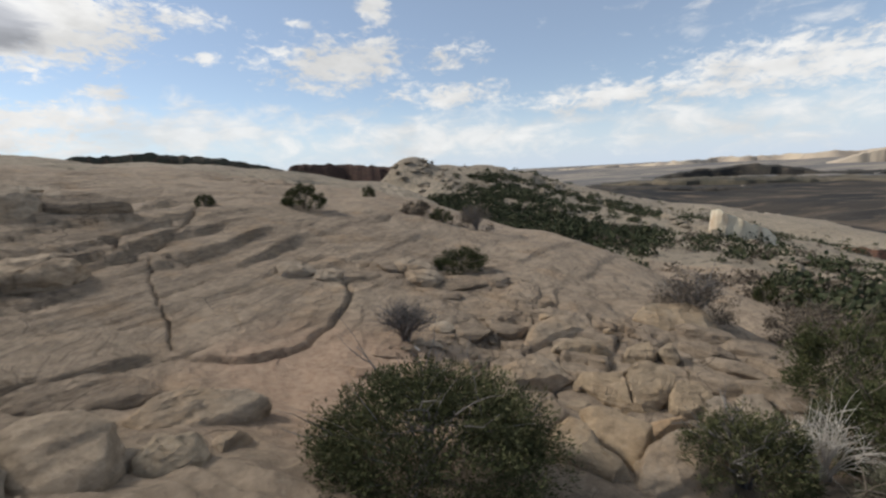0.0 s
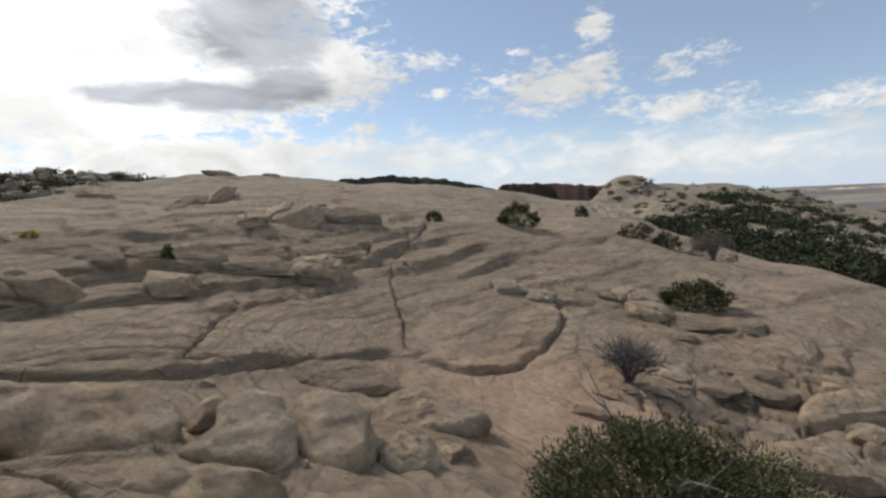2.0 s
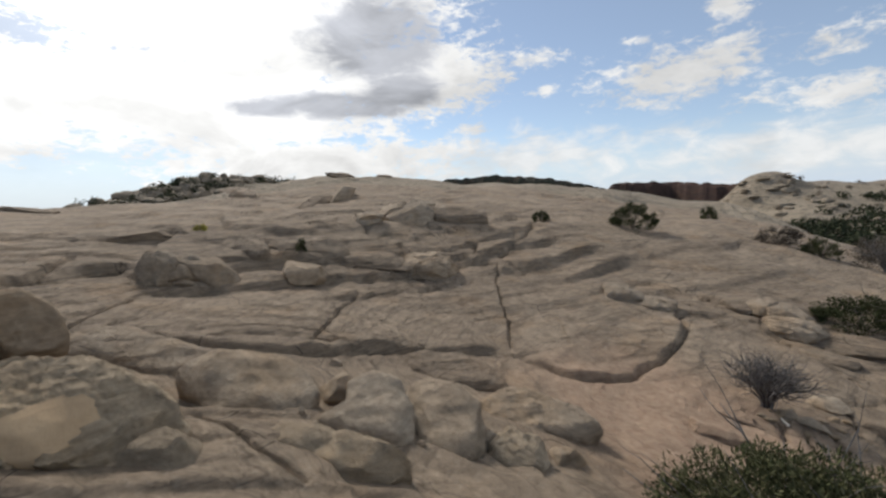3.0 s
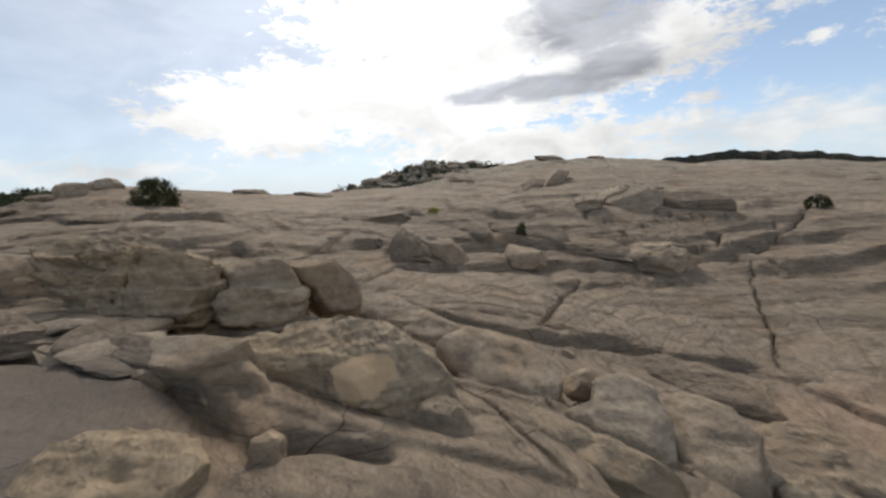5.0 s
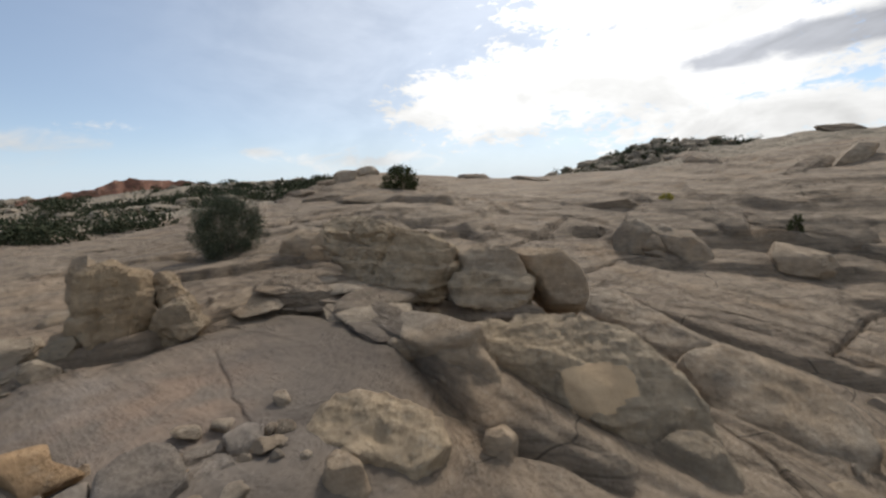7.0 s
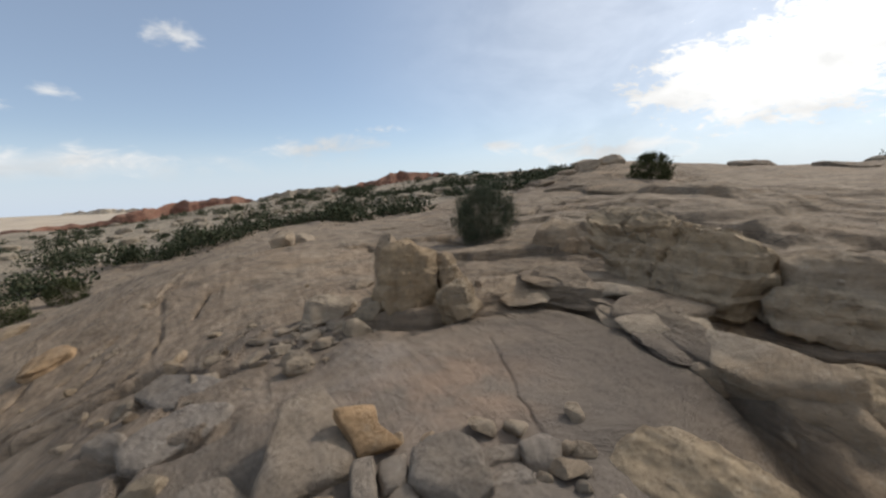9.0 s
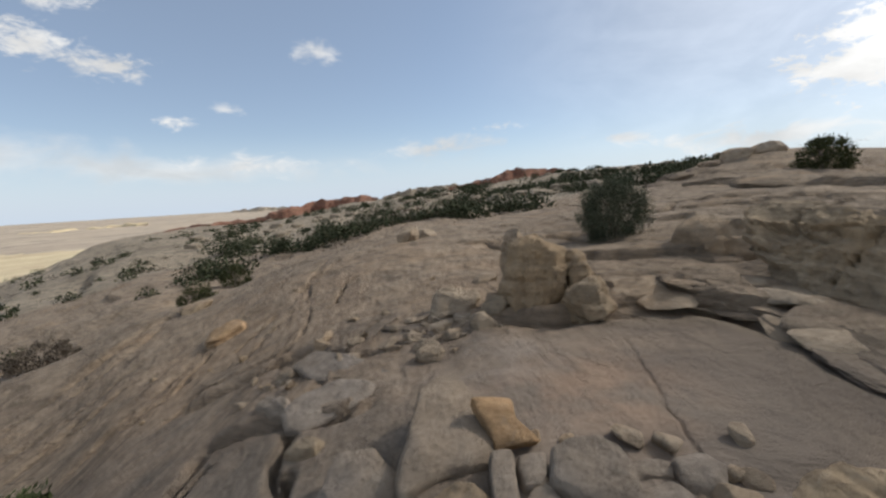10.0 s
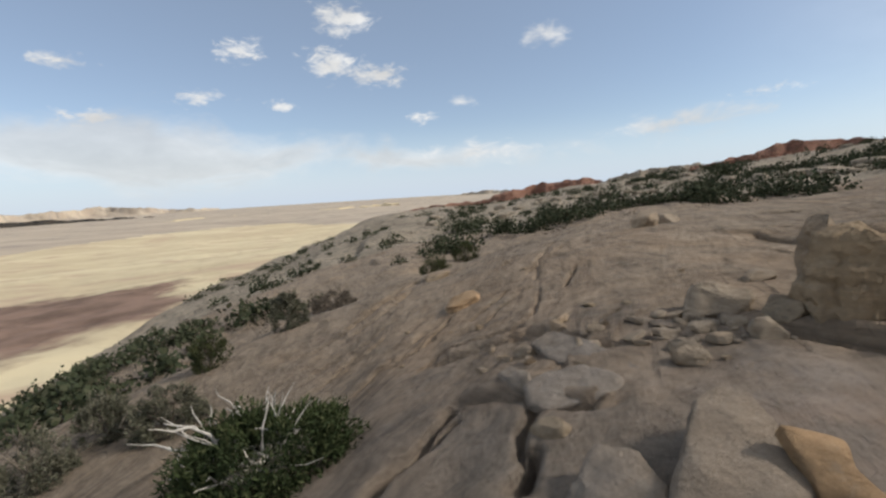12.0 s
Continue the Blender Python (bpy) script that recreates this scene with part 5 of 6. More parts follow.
rock_field("outcrops_dome", "weathered blocks crusting the bald dome", [(at(2.6, 84)[0] + dome.normal(0.5, 3.4), at(2.6, 84)[1] + dome.normal(-2.0, 2.6), w, w * 0.13) for w in dome.uniform(0.8, 2.6, 24)], SLOPE, 33)


# ---- loose rocks and boulders ----
rock("boulder", "r", -6.87, -3.53, 1.05, 0.93, 0.41, 112, 17)
rock("boulder", "r", -8.84, 2.33, 1.53, 1.06, 0.54, 67, 23)
rock("boulder", "a", -8.16, 4.18, 0.98, 1.21, 0.40, 54, 24)
rock("boulder", "r", -7.39, 7.19, 1.74, 1.20, 0.50, 38, 25)
rock("boulder", "s", -12.88, 2.16, 2.25, 1.80, 0.35, 75, 26, lift=-0.12)
rock("slab_rock", "s", -10.58, 3.40, 2.77, 2.22, 0.25, 65, 27, lift=-0.12)
rock("slab_rock", "s", -8.83, 6.17, 2.63, 1.93, 0.24, 48, 28, lift=-0.12)
rock("boulder", "s", -15.24, -6.40, 1.70, 1.37, 0.31, 110, 29, lift=-0.12)
rock("boulder", "s", -14.10, -4.51, 2.16, 1.73, 0.32, 104, 30, lift=-0.12)
rock("boulder", "a", -10.74, 8.17, 1.22, 1.49, 0.35, 47, 31)
rock("boulder", "a", -11.01, 9.66, 1.12, 1.37, 0.69, 43, 32)
rock("boulder", "a", -10.81, 10.61, 1.29, 1.58, 0.76, 40, 33)
rock("boulder", "r", -9.94, 10.98, 1.55, 1.22, 0.62, 37, 34)
rock("boulder", "s", -9.19, 11.60, 1.57, 1.26, 0.17, 33, 35, lift=-0.12)
rock("stone", "r", -3.31, 9.75, 1.10, 0.91, 0.24, 17, 48)
rock("stone", "r", -2.57, 9.64, 0.91, 0.75, 0.20, 13, 49)
rock("stone", "s", -1.17, 10.94, 0.65, 0.80, 0.19, 5, 50)
rock("stone", "r", -0.45, 11.11, 1.37, 1.13, 0.30, 1, 51)
rock("stone", "r", -0.13, 10.43, 1.19, 0.86, 0.26, -0, 52)
rock("slab_rock", "s", 0.95, 10.35, 1.53, 0.94, 0.23, -6, 53)
rock("slab_rock", "s", 1.74, 10.36, 0.93, 0.96, 0.22, -10, 54)
rock("slab_rock", "s", 0.39, 9.41, 0.94, 0.57, 0.14, -3, 55)
rock("stone", "s", -0.81, 5.22, 0.58, 0.38, 0.09, 6, 56)
rock("stone", "s", -0.70, 5.91, 0.55, 0.36, 0.08, 4, 57)
rock("stone", "a", -0.17, 6.53, 0.27, 0.32, 0.11, -0, 58)
rock("stone", "a", 0.27, 7.30, 0.51, 0.50, 0.16, -3, 59)
rock("stone", "s", 0.72, 7.32, 0.73, 0.48, 0.11, -7, 60)
rock("stone", "s", 1.24, 7.30, 0.69, 0.46, 0.15, -10, 61)
rock("stone", "s", 3.66, 7.61, 0.68, 0.47, 0.10, -22, 64)
rock("slab_rock", "s", 5.71, 7.27, 1.31, 0.79, 0.23, -34, 78)
rock("slab_rock", "s", 5.16, 6.43, 0.95, 0.66, 0.21, -34, 79)
rock("slab_rock", "s", 6.04, 6.53, 1.09, 0.69, 0.21, -39, 80)
rock("slab_rock", "s", 5.19, 5.66, 0.97, 0.56, 0.19, -38, 81)
rock("slab_rock", "s", 5.89, 5.57, 1.17, 0.64, 0.21, -42, 82)
rock("slab_rock", "s", 4.53, 5.12, 0.89, 0.53, 0.20, -36, 83)
rock("slab_rock", "s", 5.00, 4.82, 0.85, 0.57, 0.22, -41, 84)
rock("slab_rock", "s", 5.04, 4.37, 0.79, 0.52, 0.20, -43, 85)
rock("stone", "s", 1.59, 7.46, 0.93, 0.57, 0.18, -9, 89)
rock("stone", "s", 0.86, 7.22, 0.90, 0.54, 0.17, -4, 90)
rock("stone", "s", -0.84, 5.12, 0.63, 0.38, 0.14, 10, 91)
rock("stone", "a", 0.06, 6.57, 0.48, 0.33, 0.08, 1, 92)
rock("stone", "r", -3.54, -4.17, 0.22, 0.16, 0.13, 134, 94)
rock("stone", "a", -4.34, -5.13, 0.31, 0.40, 0.11, 136, 96)
rock("stone", "a", -3.70, -4.67, 0.19, 0.25, 0.12, 138, 97)
rock("stone", "a", -3.05, -4.29, 0.16, 0.20, 0.04, 141, 98)
rock("stone", "s", -3.20, -4.26, 0.19, 0.24, 0.05, 139, 99)
rock("stone", "s", -2.86, -4.39, 0.31, 0.22, 0.03, 145, 100)
rock("stone", "r", -2.55, -3.86, 0.20, 0.15, 0.08, 144, 101)
rock("stone", "a", -4.13, -3.36, 0.21, 0.27, 0.06, 118, 102)
rock("slab_rock", "f", -4.61, -3.56, 0.45, 0.56, 0.07, 117, 103)
rock("stone", "o", -2.10, -7.86, 0.60, 0.64, 0.14, 170, 118)
rock("slab_rock", "y", -2.23, -11.11, 0.67, 0.73, 0.15, 172, 119)
rock("boulder", "a", -6.13, -9.36, 0.56, 0.72, 0.33, 146, 120)
rock("boulder", "a", -6.92, -9.77, 0.64, 0.83, 0.25, 144, 121)
rock("boulder", "r", -6.70, -3.43, 0.83, 0.65, 0.34, 111, 137)
rock("boulder", "r", -8.99, 1.76, 0.78, 0.61, 0.73, 71, 150)

rock("stone", "a", -3.08, -3.90, 0.24, 0.20, 0.16, 150, 327)
# the great pitted boulder with a tan scar, and the rounded backs round it
sculpted("boulder", "p", (-3.54, -0.55, 0.29), 91, 56, 0.68, 2.8, ((-0.70, 0.33), (-0.54, 0.42), (-0.23, 0.44), (0.09, 0.37), (0.34, 0.24), (0.52, 0.06), (0.66, -0.11), (0.70, -0.31), (0.67, -0.50), (0.49, -0.50), (0.17, -0.50), (-0.01, -0.40), (-0.19, -0.26), (-0.45, -0.13), (-0.61, 0.13)), 33, rugged=1.2, scar=(0.05, -0.23, 0.18, 0.16))
sculpted("boulder", "r", (-3.91, 0.92, -0.14), 82, 66, 0.45, 2.8, ((-0.50, 0.36), (-0.18, 0.51), (0.08, 0.35), (0.36, 0.18), (0.50, -0.09), (0.49, -0.42), (0.37, -0.57), (0.04, -0.49), (-0.20, -0.35), (-0.43, -0.24), (-0.45, 0.06)), 612)
sculpted("boulder", "r", (-5.64, 0.45, -0.10), 50, 68, 0.56, 2.6, ((-0.99, 0.18), (-0.61, 0.48), (-0.11, 0.48), (0.54, 0.10), (0.99, -0.18), (0.75, -0.54), (0.39, -0.42), (-0.04, -0.18), (-0.55, -0.04)), 613)
sculpted("stone", "r", (-3.54, 1.55, -0.27), 95, 35, 0.34, 2.4, ((-0.18, -0.03), (-0.06, 0.12), (0.10, 0.14), (0.18, -0.01), (0.12, -0.20), (-0.08, -0.19)), 615, brow=False)
sculpted("stone", "a", (-2.72, -1.06, 0.36), 69, 15, 0.20, 4.0, ((-0.09, 0.02), (-0.07, 0.07), (0.00, 0.08), (0.07, 0.05), (0.09, -0.05), (0.03, -0.13), (-0.05, -0.14)), 616)
sculpted("stone", "y", (-2.94, -0.02, 0.15), 49, 35, 0.30, 3.2, ((-0.22, -0.08), (-0.13, 0.06), (-0.01, 0.11), (0.09, 0.07), (0.22, -0.08), (0.20, -0.17), (0.03, -0.16), (-0.11, -0.14)), 617)
sculpted("boulder", "r", (-3.45, -1.24, 0.47), 63, 53, 0.40, 3.2, ((-0.36, 0.01), (-0.31, 0.10), (-0.07, 0.16), (0.11, 0.08), (0.29, -0.09), (0.36, -0.22), (0.21, -0.18), (-0.05, -0.12), (-0.28, -0.08)), 618)
sculpted("slab_rock", "f", (-3.24, -1.29, 0.47), 51, 55, 0.12, 4.0, ((-0.21, -0.01), (-0.15, 0.04), (0.06, 0.03), (0.21, 0.01), (0.20, -0.10), (-0.01, -0.10)), 619)
sculpted("stone", "a", (-3.59, -1.70, 0.54), 109, 30, 0.30, 3.4, ((-0.10, 0.02), (-0.02, 0.07), (0.09, 0.01), (0.10, -0.13), (-0.01, -0.13)), 620)
# the cracked lump of layered rock on its ledges
sculpted("boulder", "p", (-5.41, -2.07, 0.90), 67, 28, 0.90, 3.0, ((-0.89, 0.19), (-0.82, 0.39), (-0.57, 0.46), (-0.15, 0.28), (0.33, 0.21), (0.68, 0.12), (0.82, 0.04), (0.89, -0.24), (0.76, -0.53), (0.55, -0.62), (0.16, -0.54), (-0.07, -0.45), (-0.49, -0.29), (-0.71, -0.11)), 622, rugged=1.8, joints=((0.30, 0.35, 0.05, -0.35, 0.07), (-0.5, 0.3, -0.35, 0.05, 0.08), (-0.35, 0.05, 0.1, 0.1, 0.06), (-0.75, 0.1, 0.2, -0.1, 0.06)))
sculpted("boulder", "r", (-5.08, -0.99, 0.83), 90, 30, 0.70, 3.0, ((-0.33, -0.20), (-0.34, 0.10), (-0.16, 0.18), (0.05, 0.15), (0.21, 0.03), (0.34, -0.28), (0.12, -0.28), (-0.14, -0.34)), 623, rugged=1.5)
sculpted("boulder", "p", (-4.91, -1.08, 0.62), 92, 25, 0.70, 3.0, ((-0.43, -0.09), (-0.30, 0.10), (-0.09, 0.15), (0.22, 0.16), (0.43, 0.06), (0.43, -0.22), (0.18, -0.32), (-0.22, -0.26)), 624, rugged=1.5)
sculpted("boulder", "r", (-5.15, -0.47, 0.69), 96, 30, 0.70, 2.8, ((-0.36, 0.24), (-0.18, 0.28), (0.09, 0.13), (0.31, -0.06), (0.36, -0.33), (0.24, -0.44), (-0.07, -0.34), (-0.18, -0.15)), 625)
sculpted("slab_rock", "s", (-5.75, -2.66, 0.50), 65, 70, 0.22, 6.0, ((-0.69, 0.15), (-0.51, 0.36), (0.16, 0.12), (0.60, -0.11), (0.69, -0.38), (0.31, -0.27), (-0.25, -0.19)), 626)
sculpted("slab_rock", "f", (-5.22, -2.00, 0.43), 65, 70, 0.22, 6.0, ((-0.73, 0.32), (-0.08, 0.07), (0.59, -0.08), (0.73, -0.34), (0.14, -0.29), (-0.31, -0.09)), 660)
sculpted("slab_rock", "s", (-4.64, -1.13, 0.38), 65, 70, 0.22, 6.0, ((-0.59, 0.10), (-0.10, 0.08), (0.50, 0.18), (0.59, 0.06), (0.10, -0.14), (-0.31, -0.20)), 661)
sculpted("slab_rock", "f", (-4.59, -2.46, 0.59), 44, 70, 0.22, 6.0, ((-0.78, 0.03), (-0.43, 0.15), (0.50, 0.07), (0.78, -0.16), (0.62, -0.17), (-0.28, -0.07)), 627)
sculpted("slab_rock", "s", (-3.94, -1.87, 0.57), 44, 70, 0.22, 6.0, ((-0.55, 0.10), (0.16, 0.12), (0.55, -0.11), (0.39, -0.14), (-0.24, -0.14)), 662)
sculpted("slab_rock", "f", (-3.60, -1.50, 0.59), 44, 70, 0.22, 6.0, ((-0.42, 0.07), (0.10, 0.15), (0.42, 0.16), (0.40, 0.02), (0.21, -0.15), (-0.04, -0.18)), 663)
sculpted("slab_rock", "s", (-6.84, -3.53, 0.70), 132, 50, 0.60, 3.4, ((-0.37, -0.05), (-0.11, 0.16), (0.38, 0.27), (0.29, -0.21), (-0.11, -0.33), (-0.38, -0.32)), 628)
sculpted("slab_rock", "s", (-4.59, -2.73, 0.60), 93, 60, 0.60, 3.6, ((-0.46, -0.08), (-0.34, 0.13), (-0.12, 0.26), (0.17, 0.04), (0.46, -0.29), (0.23, -0.32), (0.01, -0.29), (-0.23, -0.28)), 629)
sculpted("boulder", "p", (-2.68, -1.65, 0.36), 78, 62, 0.44, 2.8, ((-0.38, -0.17), (-0.32, 0.02), (-0.25, 0.16), (-0.12, 0.21), (0.11, 0.20), (0.28, 0.13), (0.38, 0.01), (0.32, -0.16), (0.20, -0.27), (0.06, -0.27), (-0.09, -0.23), (-0.27, -0.23)), 630)
sculpted("stone", "r", (-2.35, -1.71, 0.48), 116, 30, 0.22, 3.0, ((-0.10, -0.02), (-0.07, 0.06), (-0.01, 0.08), (0.07, 0.02), (0.10, -0.11), (0.01, -0.14), (-0.07, -0.10)), 631)
# rounded blocks at the foot of the long brow
sculpted("boulder", "r", (-3.08, 1.51, -0.36), 54, 70, 0.48, 2.9, ((-0.44, -0.09), (-0.15, 0.01), (-0.12, 0.26), (0.16, 0.41), (0.36, 0.23), (0.44, -0.09), (0.36, -0.47), (0.15, -0.47), (-0.08, -0.36), (-0.38, -0.23)), 640)
sculpted("boulder", "r", (-2.64, 2.08, -0.57), 59, 70, 0.48, 2.8, ((-0.30, 0.38), (-0.06, 0.47), (0.25, 0.22), (0.36, -0.00), (0.25, -0.29), (0.06, -0.53), (-0.16, -0.52), (-0.33, -0.31), (-0.36, -0.07)), 641)
sculpted("boulder", "r", (-2.39, 3.39, -1.01), 51, 70, 0.40, 3.2, ((-0.61, 0.32), (-0.23, 0.42), (0.22, 0.25), (0.51, -0.06), (0.61, -0.36), (0.35, -0.48), (0.00, -0.44), (-0.37, -0.20), (-0.60, -0.05)), 644)
sculpted("boulder", "p", (-2.05, 2.33, -0.80), 61, 70, 0.36, 3.2, ((-0.30, 0.00), (-0.13, 0.20), (0.09, 0.22), (0.29, 0.06), (0.30, -0.12), (0.18, -0.26), (-0.00, -0.28), (-0.22, -0.15)), 645)
sculpted("stone", "a", (-1.83, 2.81, -0.96), 66, 38, 0.30, 3.4, ((-0.11, 0.05), (-0.01, 0.10), (0.15, 0.01), (0.18, -0.16), (-0.02, -0.15), (-0.18, -0.11)), 646)
sculpted("stone", "a", (-2.30, 2.23, -0.67), 82, 20, 0.20, 3.2, ((-0.11, 0.02), (0.03, 0.10), (0.11, 0.02), (0.01, -0.16), (-0.09, -0.09)), 647)
sculpted("boulder", "l", (-3.90, 3.59, -0.95), 39, 75, 0.40, 2.6, ((-0.93, 0.17), (-0.57, 0.44), (0.24, 0.35), (0.67, 0.09), (0.93, -0.45), (0.50, -0.50), (0.07, -0.43), (-0.38, -0.10)), 648)
# the split block on the rim of the hollow
sculpted("boulder", "y", (-3.68, -3.87, 0.83), 120, 26, 0.60, 4.5, ((-0.16, -0.40), (-0.23, -0.09), (-0.21, 0.24), (-0.11, 0.44), (0.08, 0.34), (0.23, 0.26), (0.23, 0.05), (0.22, -0.37), (0.14, -0.50), (-0.04, -0.49)), 333, rugged=2.0, brow=False, chips=26)
sculpted("boulder", "y", (-4.05, -3.67, 0.84), 120, 30, 0.55, 4.5, ((-0.13, 0.23), (0.03, 0.15), (0.13, -0.04), (0.08, -0.29), (-0.06, -0.29), (-0.11, 0.00)), 332, rugged=2.0, brow=False, chips=26)
sculpted("boulder", "a", (-3.75, -4.15, 0.94), 120, 30, 0.50, 4.5, ((-0.13, -0.04), (-0.07, 0.22), (0.06, 0.31), (0.13, 0.05), (0.06, -0.37), (-0.03, -0.34)), 331, rugged=2.0, brow=False, chips=26)
sculpted("boulder", "y", (-3.72, -3.42, 0.73), 147, 25, 0.42, 4.0, ((-0.17, -0.11), (-0.17, 0.04), (0.01, 0.17), (0.08, 0.15), (0.17, -0.10), (0.13, -0.22), (-0.04, -0.23)), 334, rugged=1.5, brow=False, chips=20)
sculpted("stone", "a", (-3.42, -4.59, 0.54), 145, 45, 0.28, 4.2, ((-0.24, -0.16), (-0.20, 0.09), (-0.02, 0.16), (0.24, 0.09), (0.13, -0.12), (-0.05, -0.22)), 335)
sculpted("stone", "y", (-3.43, -4.04, 0.63), 106, 35, 0.20, 3.4, ((-0.11, -0.09), (-0.08, 0.06), (0.04, 0.09), (0.11, 0.00), (0.01, -0.15)), 336)
sculpted("stone", "a", (-2.64, -4.02, 0.48), 127, 40, 0.16, 3.6, ((-0.09, 0.00), (-0.04, 0.06), (0.09, 0.05), (0.08, -0.07), (-0.02, -0.12)), 337)
# the tilted wedge with an ochre plate against it, and the broken blocks at their foot
sculpted("boulder", "g", (-1.94, -3.02, 0.54), 158, 76, 0.26, 5.0, ((-0.09, 0.05), (-0.03, 0.17), (0.13, 0.29), (0.18, 0.22), (0.21, 0.09), (0.20, -0.02), (0.18, -0.20), (0.12, -0.28), (-0.03, -0.26), (-0.21, -0.31), (-0.21, -0.21)), 338)
sculpted("slab_rock", "g", (-1.90, -2.59, 0.50), 135, 74, 0.22, 5.0, ((-0.05, 0.13), (0.04, 0.15), (0.05, -0.06), (0.02, -0.17), (-0.03, -0.17)), 339)
sculpted("stone", "g", (-2.04, -2.58, 0.52), 144, 72, 0.18, 5.0, ((-0.05, 0.05), (0.06, 0.06), (0.03, -0.07), (-0.05, -0.08), (-0.06, -0.01)), 340)
sculpted("slab_rock", "g", (-2.18, -2.41, 0.52), 113, 76, 0.24, 5.0, ((-0.16, 0.02), (-0.12, 0.08), (-0.01, 0.14), (0.08, 0.10), (0.16, -0.08), (0.10, -0.16), (-0.04, -0.15), (-0.13, -0.12)), 341)
sculpted("boulder", "y", (-1.76, -2.68, 0.48), 140, 60, 0.26, 4.0, ((-0.15, -0.01), (-0.03, 0.07), (0.06, 0.08), (0.13, 0.02), (0.15, -0.07), (0.01, -0.14), (-0.12, -0.11)), 342)
sculpted("stone", "g", (-1.97, -2.49, 0.50), 140, 60, 0.20, 3.4, ((-0.08, -0.04), (-0.04, 0.04), (0.03, 0.06), (0.08, 0.01), (0.04, -0.11), (-0.06, -0.12)), 343)
sculpted("stone", "g", (-2.28, -2.24, 0.49), 143, 60, 0.22, 4.0, ((-0.10, -0.00), (-0.05, 0.04), (0.05, 0.06), (0.10, -0.05), (-0.01, -0.12), (-0.10, -0.09)), 344)
sculpted("stone", "g", (-2.47, -2.20, 0.51), 139, 55, 0.20, 4.0, ((-0.09, 0.06), (0.03, 0.07), (0.09, 0.03), (0.05, -0.05), (-0.04, -0.13), (-0.09, -0.06)), 345)
sculpted("stone", "g", (-2.36, -2.34, 0.51), 143, 50, 0.18, 3.4, ((-0.09, 0.01), (-0.01, 0.04), (0.09, 0.03), (0.08, -0.06), (-0.01, -0.10), (-0.09, -0.07)), 346)
sculpted("slab_rock", "g", (-1.85, -3.89, 0.35), 125, 74, 0.16, 5.0, ((-0.26, -0.10), (-0.18, 0.08), (-0.03, 0.20), (0.26, 0.20), (0.21, 0.04), (0.11, -0.08), (-0.04, -0.22), (-0.15, -0.22)), 350)
sculpted("slab_rock", "g", (-2.12, -4.24, 0.37), 104, 74, 0.12, 5.0, ((-0.45, -0.11), (-0.45, 0.10), (-0.10, 0.15), (0.45, 0.08), (0.39, 0.00), (-0.14, -0.17)), 351)
sculpted("stone", "g", (-1.68, -4.19, 0.30), 95, 55, 0.20, 4.0, ((-0.21, -0.09), (-0.17, 0.02), (0.02, 0.06), (0.21, 0.01), (0.08, -0.12)), 352)
sculpted("stone", "r", (-1.87, -4.66, 0.30), 99, 40, 0.16, 3.2, ((-0.10, -0.05), (-0.06, 0.06), (0.09, 0.06), (0.10, -0.06), (-0.02, -0.12)), 353)
sculpted("stone", "y", (-1.61, -3.60, 0.35), 114, 45, 0.20, 3.4, ((-0.10, -0.05), (-0.06, 0.06), (0.08, 0.06), (0.10, -0.05), (-0.05, -0.12)), 354)
sculpted("slab_rock", "g", (-1.62, -3.03, 0.41), 120, 72, 0.22, 5.0, ((-0.14, -0.16), (-0.17, 0.10), (-0.03, 0.14), (0.11, 0.06), (0.17, -0.06), (0.07, -0.16)), 355)
# the rubble of buff blocks beside the great juniper
sculpted("boulder", "r", (2.44, 2.89, -1.81), 13, 63, 0.64, 3.2, ((-0.47, -0.04), (-0.11, 0.27), (0.34, 0.40), (0.58, 0.24), (0.50, -0.11), (0.34, -0.43), (-0.18, -0.46), (-0.58, -0.24)), 360)
sculpted("boulder", "y", (1.73, 3.17, -1.58), -37, 60, 0.40, 4.0, ((-0.45, 0.01), (-0.28, 0.32), (-0.11, 0.28), (0.11, 0.04), (0.36, -0.01), (0.45, -0.24), (0.30, -0.38), (-0.15, -0.32), (-0.39, -0.18)), 361)
sculpted("boulder", "y", (2.18, 3.60, -1.76), -52, 70, 0.40, 4.2, ((-0.46, 0.03), (-0.35, 0.22), (0.12, 0.30), (0.33, 0.31), (0.43, -0.07), (0.46, -0.37), (0.29, -0.32), (-0.03, -0.27)), 362)
sculpted("stone", "o", (2.88, 3.83, -1.89), 31, 35, 0.30, 3.2, ((-0.46, -0.04), (-0.26, 0.13), (0.05, 0.12), (0.37, 0.05), (0.46, -0.15), (0.01, -0.13), (-0.38, -0.19)), 363)
sculpted("boulder", "y", (3.64, 4.50, -1.96), 0, 58, 0.40, 3.2, ((-0.30, 0.09), (-0.06, 0.30), (0.33, 0.23), (0.36, 0.04), (0.06, -0.33), (-0.23, -0.36), (-0.36, -0.16)), 364)
sculpted("boulder", "r", (3.86, 4.31, -2.02), 1, 58, 0.36, 3.0, ((-0.27, -0.08), (-0.06, 0.16), (0.22, 0.22), (0.27, -0.01), (0.15, -0.26), (-0.17, -0.28)), 365)
sculpted("boulder", "y", (2.86, 4.93, -1.93), -36, 58, 0.56, 3.4, ((-0.65, -0.22), (-0.70, 0.02), (-0.30, 0.06), (0.07, 0.22), (0.33, 0.50), (0.70, 0.42), (0.65, -0.03), (0.35, -0.48), (0.11, -0.56), (-0.24, -0.34)), 366, joints=((0.0, 0.3, 0.25, -0.3, 0.06),))
